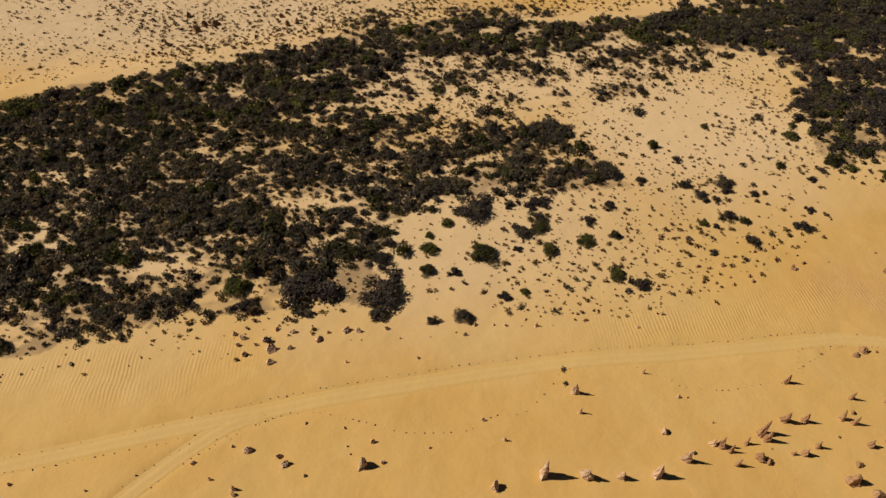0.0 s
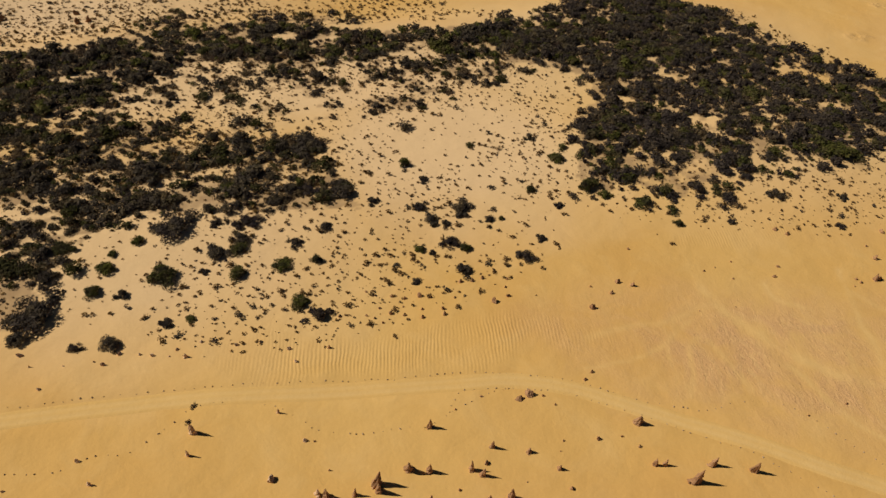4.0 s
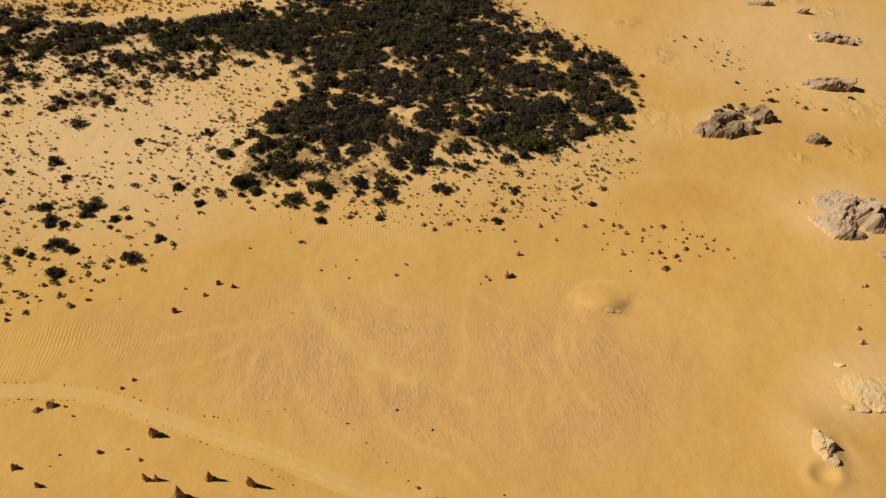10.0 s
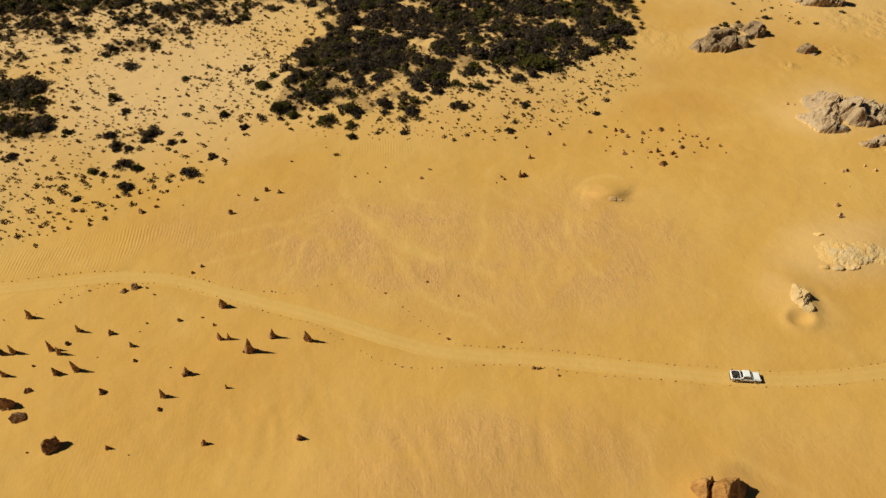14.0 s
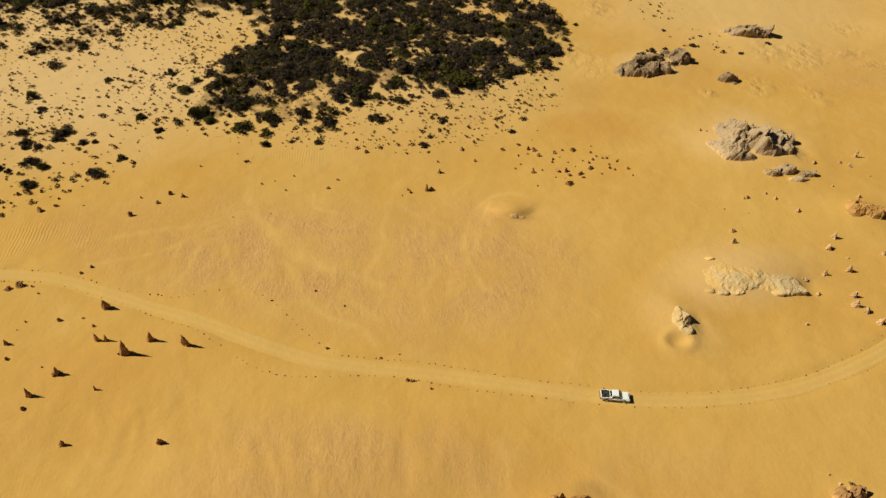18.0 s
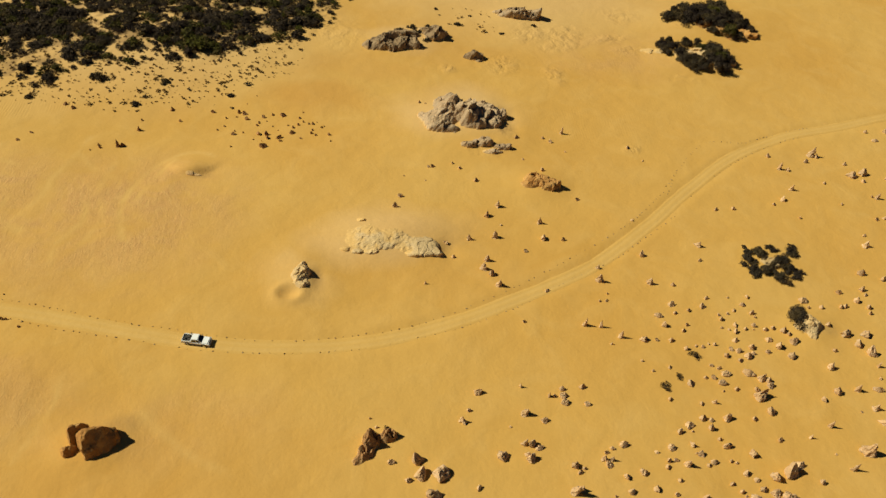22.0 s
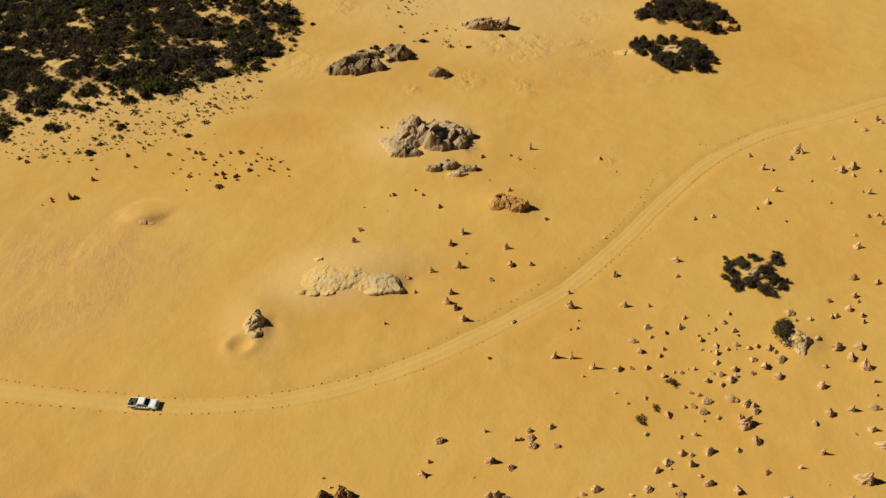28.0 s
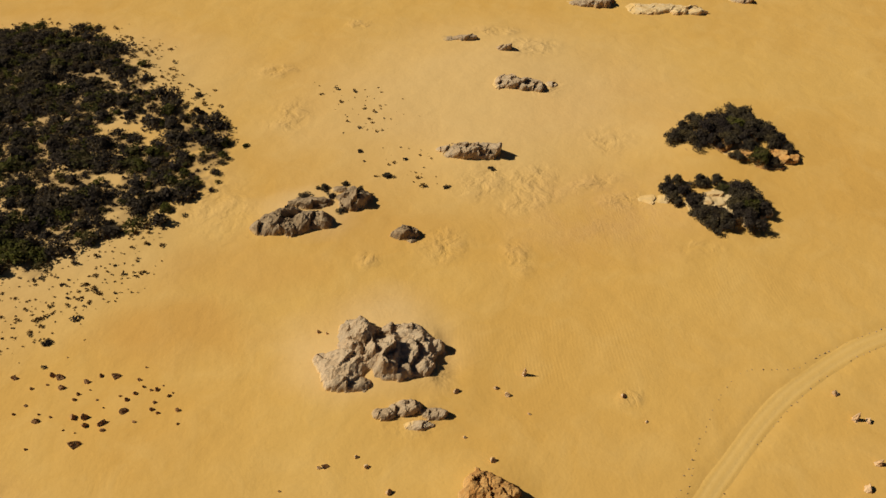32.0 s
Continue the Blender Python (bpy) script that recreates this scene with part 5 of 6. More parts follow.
rocks([(338.4, 16.7, 1.04, 0.48), (338.7, 28.1, 0.81, 0.65), (338.8, 30.1, 1.9, 0.81), (339, -0.1, 1.25, 2.1), (339.4, 3.1, 1.26, 1.74), (340.5, 23, 1.33, 0.72), (340.7, -8.2, 0.62, 0.51), (341, -9.7, 0.74, 0.61), (341.7, 27.9, 1.09, 0.88), (342.3, -2.5, 1, 1.9), (342.4, 7, 1.8, 1.1), (343, 1.7, 1.27, 2.11), (343.3, 20.4, 1.87, 1.51), (344.2, 9.4, 0.78, 0.63), (344.9, 17.7, 2.13, 1.36), (345.5, 12.2, 0.66, 1.61), (346.4, 15.2, 2.13, 2.08), (346.5, 27.8, 1.11, 1.07), (347.6, 27.9, 1.25, 1), (348.1, 20.1, 2.17, 1.39), (348.4, 31.9, 1.41, 1.13), (350.1, -2.6, 0.65, 0.7)], "rocks of the eastern field")
rocks([(351.4, 29.2, 1.7, 1.36), (352.3, 25.6, 0.98, 0.97), (353, 27.3, 1.13, 1.27), (354.2, 30.7, 0.86, 0.87), (354.5, 32.3, 1.44, 1.52), (355.2, 20.5, 0.84, 0.49), (356.5, 19, 1.68, 1.35), (357.1, 22.2, 2.26, 1.08), (358.1, 12.8, 3.04, 1.71), (359.3, 12, 1.66, 1.34), (359.8, 19.6, 1.98, 1.96), (360.8, 18.4, 2.27, 1.08), (361, 22.5, 1.44, 1.15), (361.6, 30.6, 1.47, 2.29), (363.4, 20.5, 1.44, 1.15), (366.8, 19.9, 1.17, 1.12)], "rocks of the eastern field")

# ---- stones that line the track ----
STONE_MESHES = [boulder_mesh(60 + k, "marker_stone", 2, M_DARK) for k in range(8)]
MARKER_LINES = []
MARKER_LINES.append([(-58.7, 68.8), (-52.1, 69), (-45.1, 69.9), (-37.8, 71), (-30.4, 71.9), (-24.7, 72.9), (-14.9, 74.4), (-8.8, 75.1)])
MARKER_LINES.append([(-26.5, 66.9), (-19.2, 69.3), (-15.6, 70.5), (-11.4, 70.7), (-6.3, 69.2), (-1.4, 67.2), (2.5, 65.4), (6.3, 63.9), (12.3, 63.1), (17.3, 63), (19.9, 64.2), (23.6, 65.3), (27, 64.7), (29.3, 66.2), (31.7, 68), (33.4, 69.6), (35.8, 72), (37.8, 73.3), (41.4, 73.6), (46.6, 73.4), (49.6, 72.4), (52.6, 71.2), (56.4, 68.1), (58.6, 66.2), (64.5, 64.8), (67.6, 64.6), (72.4, 65), (77.6, 64.6), (83.2, 67.6), (88.5, 69.8), (91.7, 71), (95.2, 71.2)])
MARKER_LINES.append([(125.5, 63.7), (130, 62.6), (135.6, 63.7), (140.7, 63.5), (145.7, 61.6), (149.8, 57.3), (152.7, 53.4), (155, 50.3), (158.3, 46.8), (161.1, 44.5), (168.2, 42.6)])
MARKER_LINES.append([(133.7, 54), (139.3, 48.8), (143.3, 45), (146.2, 42.9), (151.1, 40.7), (157.1, 39.7), (164.3, 39.2), (171.4, 38.1), (177.3, 36.3)])
MARKER_LINES.append([(320.3, 66), (323.2, 70.6), (325.8, 74.4), (328.9, 77.8), (333.1, 82.4), (338, 86.4), (342.3, 87.9), (349.9, 87), (355.5, 88.7), (362.7, 91), (373.8, 93.6)])
MARKER_LINES.append([(326.3, 65.2), (330.3, 69.6), (334.6, 72.1), (339.3, 75.2), (345.8, 79.4), (353.8, 83.8), (360.2, 86.7), (371.3, 89.8)])
MARKER_LINES.append([(-40.6, 60.1), (-37.5, 62.7), (-34.2, 64.6), (-32.5, 65.6), (-28.6, 68.3)])
MARKER_LINES.append([(-36.1, 59.4), (-33, 61.8), (-27.4, 65.4), (-24.3, 66.8), (-19.7, 69.1), (-15.9, 70.3)])
MARKER_LINES.append([(-60.1, 65.8), (-54.9, 65.8), (-45.8, 66.5), (-40, 67), (-35.1, 67.6), (-31, 68.3), (-28.6, 68.3)])
MARKER_LINES.append([(72.4, 75.3), (78.8, 75.8), (88.8, 75.4), (100.3, 73.4), (108.4, 70.9), (117.7, 66.1), (125.5, 63.7)])
MARKER_LINES.append([(82, 66.7), (85.2, 71.5), (95.1, 71.1), (104.1, 69.1), (117.9, 62.5), (126.7, 57.5), (133.7, 54)])
MARKER_LINES.append([(-8.8, 75.1), (10, 76.4), (30, 77.2), (50, 76.9), (72.4, 75.4)])
MARKER_LINES.append([(168.2, 42.6), (177, 40.8), (185.6, 38)])
MARKER_LINES.append([(177.3, 36.3), (187, 32.9)])
MARKER_LINES.append([(185.6, 38), (196.7, 34.4), (207.5, 31.6), (218.3, 28.7), (228.9, 27.5), (239.6, 28), (250.6, 29.2), (262.2, 32.7), (274.8, 38.1), (288.8, 45.5), (304.5, 54.8), (317.7, 65.5), (327.5, 76.7)])
MARKER_LINES.append([(187.1, 32.9), (197.7, 30.4), (208.3, 27.5), (218.8, 25.5), (229.2, 24.6), (239.7, 24.5), (250.5, 26), (261.8, 28.3), (274, 32.7), (287.5, 39.5), (302.4, 46.9), (320.1, 59.1)])
MARKER_LINES.append([(-58.7, 68.8), (-75, 67), (-100, 64)])
MARKER_LINES.append([(-60, 65.8), (-75, 63), (-100, 60)])
far_stones = []
stone_rng = random.Random(5)
stone_total = 0
for marks in MARKER_LINES:
    pts = smooth_line(marks, 0.25)
    run, due = 0.0, 0.5
    for a, b in zip(pts, pts[1:]):
        run += float(np.hypot(*(b - a)))
        if run < due:
            continue
        due = run + stone_rng.choice((1.1, 1.3, 1.5, 1.6, 1.9, 2.6))
        sx, sy = b + np.array([stone_rng.gauss(0, 0.10), stone_rng.gauss(0, 0.10)])
        size = stone_rng.choice((0.17, 0.21, 0.24, 0.27, 0.31, 0.38))
        m = Matrix.Translation((sx, sy, ground_at(sx, sy) - 0.02)) @ Euler((0, 0, stone_rng.uniform(0, 6.28))).to_matrix().to_4x4() @ Matrix.Diagonal((size * 1.15, size, size * 0.85, 1))
        if -40 < sx < 262 and stone_total < 300:
            stone_total += 1
            ob = new("marker_stone", stone_rng.choice(STONE_MESHES))
            ob.matrix_world = m
            tagged(ob, "small dark stone marking the track edge", "stone", "stones lining the track")
        else:
            far_stones.append((stone_rng.choice(STONE_MESHES), m))
corners = []
for me, m in far_stones:
    co = np.array([m @ v.co for v in me.vertices])
    corners.append(co[np.array([p.vertices[:] for p in me.polygons])])
if corners:
    tagged(soup("marker_stones", np.concatenate(corners), M_DARK), "rows of small dark stones along the track", "stones", kind="stuff")


# ---- scrub ----
def tuft(r, n, lobes, leaf, flat=0.62, loose=0.28, spread=0.30, small=1.0):
    """Loose leaf sprays gathered in lobes, radius about 1, as triangles."""
    centre = np.stack([r.normal(0, spread, lobes), r.normal(0, spread, lobes), r.uniform(0.16, 0.46, lobes)], 1)
    centre[:, 2] *= np.clip(1.25 - np.hypot(centre[:, 0], centre[:, 1]), 0.4, 1.1)
    size = small * r.uniform(0.30, 0.56, lobes)
    which = r.integers(0, lobes, n)
    d = r.normal(0, 1, (n, 3))
    d /= np.linalg.norm(d, axis=1)[:, None]
    d[:, 2] = np.where(d[:, 2] < -0.3, -d[:, 2], d[:, 2])
    c = centre[which] + d * (size[which] * r.uniform(0.60, 1.24, n))[:, None]
    c[:, 2] = np.clip(c[:, 2], 0.03, None) * flat / 0.62
    face = d + r.normal(0, loose, (n, 3))
    face /= np.linalg.norm(face, axis=1)[:, None]
    a = np.cross(face, r.normal(0, 1, (n, 3)))
    a /= np.linalg.norm(a, axis=1)[:, None] + 1e-6
    b = np.cross(face, a)
    a *= (leaf * r.uniform(0.6, 1.3, n))[:, None]
    b *= (leaf * r.uniform(0.5, 1.0, n))[:, None]
    return np.stack([c - a, c + a * 0.6 + b, c + a * 0.5 - b], 1)


def stems_mesh(seed):
    r = random.Random(seed)
    bm = bmesh.new()
    for k in range(6):
        a, tilt = r.uniform(0, 6.28), r.uniform(0.2, 0.8)
        m = Matrix.Rotation(a, 4, "Z") @ Matrix.Rotation(tilt, 4, "Y") @ Matrix.Translation((0, 0, 0.26))
        bmesh.ops.create_cone(bm, cap_ends=True, segments=6, radius1=0.05, radius2=0.018, depth=0.62, matrix=m)
    bmesh.ops.create_cone(bm, cap_ends=True, segments=7, radius1=0.09, radius2=0.06, depth=0.3, matrix=Matrix.Translation((0, 0, 0.03)))
    me = bpy.data.meshes.new("stem")
    bm.to_mesh(me)
    bm.free()
    me.materials.append(M_WOOD)
    return me


shrub_rng = np.random.default_rng(11)
CROWNS = []
for k in range(9):
    ob = soup("crown", tuft(shrub_rng, 2600, int(shrub_rng.integers(14, 22)), 0.066, loose=0.7, spread=0.40, small=0.66), (M_LEAF, M_GREEN, M_LEAF)[k % 3])
    CROWNS.append(ob.data)
    bpy.data.objects.remove(ob)
DRY_CROWNS = []
for k in range(3):
    ob = soup("crown", tuft(shrub_rng, 1300, 16, 0.06, loose=0.8, spread=0.42, small=0.62), M_DRY)
    DRY_CROWNS.append(ob.data)
    bpy.data.objects.remove(ob)
STEMS = [stems_mesh(k) for k in range(4)]
shrub_count = [0]


def shrubs(rows, group):
    """Single shrubs: place, width and height of each."""
    for x, y, wide, tall in rows:
        shrub_count[0] += 1
        r = random.Random(900 + shrub_count[0])
        thing = new("shrub")
        thing.matrix_world = Matrix.Translation((x, y, top_at(x, y) - 0.05)) @ Matrix.Rotation(r.uniform(0, 6.28), 4, "Z")
        wide *= 1.6 if x > 330 and y > 100 else 1.15 if x > 325 and 30 < y < 60 else 1.0
        dry = 270 < x < 330 and y < 25 or x > 325 and 30 < y < 60 and r.random() < 0.15 or wide < 1.6 and r.random() < 0.35
        mesh = r.choice(DRY_CROWNS if dry else CROWNS if x < 245 or r.random() < 0.15 else CROWNS[0::3] + CROWNS[2::3])
        if wide > 5 and x < 245:
            tall = min(tall, 0.32 * wide)
        crown = new("crown", mesh)
        if x > 330 and y > 100:
            tall = 1.25 * max(tall, 0.45 * wide)
        crown.scale = (wide * 0.50, wide * r.uniform(0.43, 0.50), min(tall, 0.8 * wide) * (1.1 if x > 325 else 0.95))
        crown.parent = thing
        stem = new("stem", r.choice(STEMS))
        stem.scale = (wide * 0.5, wide * 0.5, min(tall, 0.8 * wide) * 0.9)
        stem.parent = thing
        green = mesh.materials[0] == M_GREEN
        label = "sparse dry brown bush on sand" if dry else ("large spreading " if wide > 4 else "low rounded " if wide > 2 else "small ") + ("olive-green shrub on sand" if green else "dark desert shrub on sand")
        tagged(thing, label, "shrub", group)


shrubs([(-24.5, 101.2, 7.77, 3.5), (-22.5, 96.2, 5.71, 2.57), (-20.9, 109.9, 5.33, 2.4), (-17, 121.1, 5.53, 2.49), (-9.2, 99.6, 13.54, 6.09), (-3.9, 109.1, 5.13, 2.31), (4.1, 91, 4.7, 2.11), (5.7, 96.2, 10.68, 4.8), (5.7, 105.2, 4.97, 2.31), (6.5, 114, 5.16, 3.29), (14.5, 87.9, 2.75, 1.24), (15.2, 101.2, 4.23, 1.9), (16.5, 107.4, 4.34, 1.95), (16.9, 111.6, 2.53, 1.14), (19, 127, 8.07, 4.73), (20.8, 88.3, 3.98, 2.11), (20.9, 100.5, 3, 1.59), (21.6, 115, 3.2, 1.72), (28.2, 104.8, 7.87, 3.83), (28.7, 118.5, 9.63, 5.17), (30.1, 92.5, 3.23, 1.45), (34.7, 93.2, 2.31, 1.05)], "shrubs of the western slope")
shrubs([(35.4, 124.3, 2.66, 2.14), (36.1, 105.5, 2.44, 1.1), (36.7, 70, 1.25, 0.75), (37.2, 119.4, 2.86, 1.29), (37.3, 73.3, 1.48, 0.67), (38, 110, 6.2, 2.79), (39.5, 130.8, 6.82, 3.71), (42.5, 111.8, 5.01, 2.26), (42.9, 114.5, 4.44, 2), (43.1, 104.2, 4.84, 2.18), (43.6, 119.3, 5.83, 3.83), (50.1, 126.8, 5.39, 2.43), (51.9, 106.2, 5.15, 2.32), (54.7, 112.7, 3.17, 1.43), (55.8, 95.5, 5.27, 2.62), (57, 150.4, 11, 4.95), (58.1, 130.9, 5.52, 2.48), (59.1, 107.1, 3.11, 2), (59.5, 91.7, 4.86, 2.19), (61.2, 117.4, 3.26, 1.47), (65.8, 129.4, 8.25, 3.71)], "shrubs of the western slope")
shrubs([(72.2, 126.3, 3.44, 1.55), (79.9, 99.5, 2.23, 1), (81.4, 141, 3.78, 2.65), (81.6, 109.2, 3.04, 1.37), (83.7, 123.5, 3.87, 1.74), (84.4, 107.9, 1.95, 1.04), (85.5, 134.2, 2.67, 1.36), (85.8, 118.5, 4.06, 1.83), (88.6, 117.5, 2.99, 1.35), (88.9, 111, 4.22, 1.9), (90.1, 102, 4.46, 2), (92, 109, 2.91, 1.98), (93.5, 122, 6.26, 2.82), (99.4, 118.3, 2.51, 1.48), (99.9, 148.5, 2.77, 1.25), (102.3, 118.4, 1.83, 1.1), (104.7, 105.2, 4.3, 1.94), (110.3, 110.8, 2.93, 1.32), (111.9, 128.6, 2.84, 1.9), (114.7, 181.2, 5.42, 2.44), (116.8, 150.9, 3.1, 2.1), (117.3, 122.1, 2.75, 1.45)], "shrubs below the dune nose")
shrubs([(121.8, 140.7, 4.93, 2.22), (125.7, 128.3, 4.66, 5.24), (130.2, 125.3, 3.98, 1.79), (132.8, 153.5, 6.86, 3.09), (138.2, 122, 3.61, 1.63), (144.9, 113.4, 3.19, 1.46), (147.1, 123.7, 5.44, 2.45), (153.6, 137.3, 5.6, 3.16), (154.3, 125.7, 4.58, 3.29), (158.6, 112.9, 2.61, 1.18), (159.3, 146.3, 8.28, 3.73), (161.9, 121.8, 4.52, 2.13), (169.8, 128.8, 3.43, 1.54), (172.9, 138.8, 6.47, 2.91), (173.9, 121.4, 4.24, 2.28), (179.7, 136.1, 4.84, 2.18), (185.9, 109.6, 2.93, 1.32), (192.4, 119.6, 3.07, 1.38), (199.6, 137, 11.47, 5.16), (210.3, 113.1, 2.16, 0.97), (228.1, 148.2, 4.18, 1.88), (236.7, 185.5, 2.92, 1.32)], "shrubs below the dune nose")
shrubs([(244.9, 171.2, 2.13, 0.96), (128.5, 203.5, 8.6, 4.2), (134.5, 206.5, 9.4, 4.6), (140, 203, 7.8, 4.0), (236.8, 180.4, 3.6, 2.6), (239.6, 172.5, 4.2, 2.4), (231.5, 187.6, 3.4, 2.4)], "shrubs below the dune nose")
shrubs([(245.5, 6.8, 1.25, 0.56), (256, 144.4, 2.13, 1), (259.8, 147.8, 3.5, 1.58), (262.3, 141.1, 1.83, 1.12), (264.5, 151.4, 3.29, 1.48), (266.4, 147.9, 2.7, 1.21), (268.1, 142.2, 2.36, 1.06), (269.5, 152.3, 1.93, 1.19), (273, 147.6, 2.16, 0.97), (273.9, 165, 1.76, 0.79), (274.6, 160.9, 0.86, 0.39), (279.7, 154.1, 3.06, 1.38), (285, 160.3, 1.29, 0.58), (293.5, 148, 1.77, 0.8), (299.3, 11.4, 2.26, 1.02), (302.7, 13.2, 1.61, 1), (305.5, 153.5, 1.84, 0.83), (307.9, 18, 2.37, 1.07), (330.8, 42.9, 3.86, 1.74), (330.8, 38.1, 2.45, 1.24), (331, 40.2, 2.74, 1.23), (332.2, 46.8, 1.41, 0.63)], "shrubs on the rock rises")
shrubs([(332.4, 44.8, 2.51, 1.13), (333.1, 38.5, 3.56, 1.77), (333.3, 24.6, 5.21, 3.14), (334.5, 44.2, 3.36, 1.6), (334.9, 39.7, 2.49, 1.12), (335.4, 46.1, 1.42, 0.77), (335.5, 27, 3.45, 1.7), (335.8, 37.2, 3.57, 1.61), (337, 36.2, 3.02, 1.36), (337.6, 41, 3.63, 1.63), (338.2, 46.5, 1.72, 1.01), (338.7, 45.3, 2, 0.9), (339.7, 39.2, 3.36, 1.6), (339.8, 42.3, 2.27, 1.02), (340.2, 37.3, 2.79, 1.25), (341.7, 38.3, 1.97, 0.89), (342.6, 44.6, 3.73, 1.68), (344.4, 46.4, 1.75, 0.79), (345.6, 134.8, 3.08, 2.11), (345.7, 138.5, 3.41, 2.37), (348.4, 136.7, 3.13, 2.14), (348.6, 132.2, 3.35, 1.97)], "shrubs on the rock rises")
shrubs([(348.9, 141.2, 3.19, 2.19), (350.1, 128.8, 3.6, 2.17), (350.6, 133.9, 2.55, 1.32), (350.7, 125.5, 3.02, 1.36), (352.8, 128.2, 3.34, 1.96), (353.8, 126.4, 3.33, 1.95), (354.3, 140.3, 3.51, 1.58), (354.5, 124.7, 3.6, 2.17), (355, 158.4, 3.45, 2.76), (357.6, 128.6, 3.67, 2.22), (357.8, 157.8, 3.77, 2.27), (358.3, 125.3, 4.2, 1.89), (358.4, 136, 2.62, 1.37), (358.5, 161.5, 3.83, 2.69), (358.6, 140.3, 2.96, 1.63), (358.8, 155.7, 4.06, 1.83), (359.5, 131.3, 4.01, 2.12), (360.7, 124.7, 3.1, 1.4), (360.8, 155.8, 3.77, 2.26), (361.1, 128.4, 4, 2.11), (361.4, 135.2, 4.38, 2.41), (362.6, 163.5, 4.21, 3)], "shrubs on the rock rises")
shrubs([(362.7, 127.4, 3.72, 2.61), (363.1, 153.9, 3.76, 1.69), (363.5, 132, 4.07, 2.53), (363.7, 159, 4.47, 2.83), (364.4, 136.9, 3.27, 1.88), (365.5, 130.3, 2.92, 1.97), (367.3, 158.4, 4.18, 2.59), (367.4, 153.2, 3.48, 2.03), (367.6, 148.3, 2.81, 1.26), (368.2, 156.9, 3.85, 2.33), (368.5, 163.5, 4.6, 3.31), (370.9, 155.7, 4.18, 2.21), (371.8, 159.3, 4.57, 2.51), (371.8, 151, 2.86, 2.3), (371.8, 154.4, 3.85, 2.33), (372.9, 146.2, 4.39, 1.98), (374.1, 165.3, 4.7, 2.99), (375.1, 157.8, 4.26, 2.65), (375.8, 144.6, 3.16, 1.42), (376.7, 164, 4.37, 4.31), (377.9, 160, 4.65, 2.96), (379.2, 157.7, 4.31, 2.68)], "shrubs on the rock rises")
shrubs([(379.7, 155.4, 4.61, 2.93), (379.8, 152.5, 3.92, 1.76), (381.8, 153.2, 3.62, 1.74), (382.1, 149.3, 2.93, 1.32)], "shrubs on the rock rises")



def scatter(outline, gap, seed, loose=5, fuzz=0.16):
    """Jittered places inside an outline."""
    r = np.random.default_rng(seed)
    ring = np.array(outline)
    lo, hi = ring.min(0), ring.max(0)
    x, y = np.meshgrid(np.arange(lo[0], hi[0], gap), np.arange(lo[1], hi[1], gap))
    x, y = x.ravel() + r.uniform(-0.6, 0.6, x.size) * gap, y.ravel() + r.uniform(-0.6, 0.6, y.size) * gap
    ok = inside(x + loose * (octaves(x * 0.15, y * 0.15, seed, 3) - 0.5) + r.normal(0, fuzz * loose, x.size), y + loose * (octaves(x * 0.15, y * 0.15, seed + 1, 3) - 0.5) + r.normal(0, fuzz * loose, x.size), outline)
    return x[ok], y[ok], r


def plant(name, label, x, y, size, templates, mat, r, tall=1.0):
    pieces = []
    z = ground_z(x, y)
    for px, py, pz, s in zip(x, y, z, size):
        kit = BUSHLETS if templates is BUSHES and s < 1.15 else templates      # small bushes have fewer sprays
        tri = kit[int(r.integers(len(kit)))]
        a = r.uniform(0, 6.283)
        c, q = math.cos(a) * s, math.sin(a) * s
        turned = tri @ np.array([[c, q, 0], [-q, c, 0], [0, 0, s * tall * r.uniform(0.75, 1.2)]])
        pieces.append(turned + (px, py, pz))
    return tagged(soup(name, np.concatenate(pieces), mat), label, "scrub", kind="stuff")


BUSHLETS = [tuft(shrub_rng, 100, int(shrub_rng.integers(3, 6)), 0.205, loose=0.5) for k in range(12)]
BUSHES = [tuft(shrub_rng, 230, int(shrub_rng.integers(5, 10)), 0.145, loose=0.5) for k in range(16)]
TUSSOCKS = [tuft(shrub_rng, 26, 3, 0.30, loose=0.7) for k in range(12)]

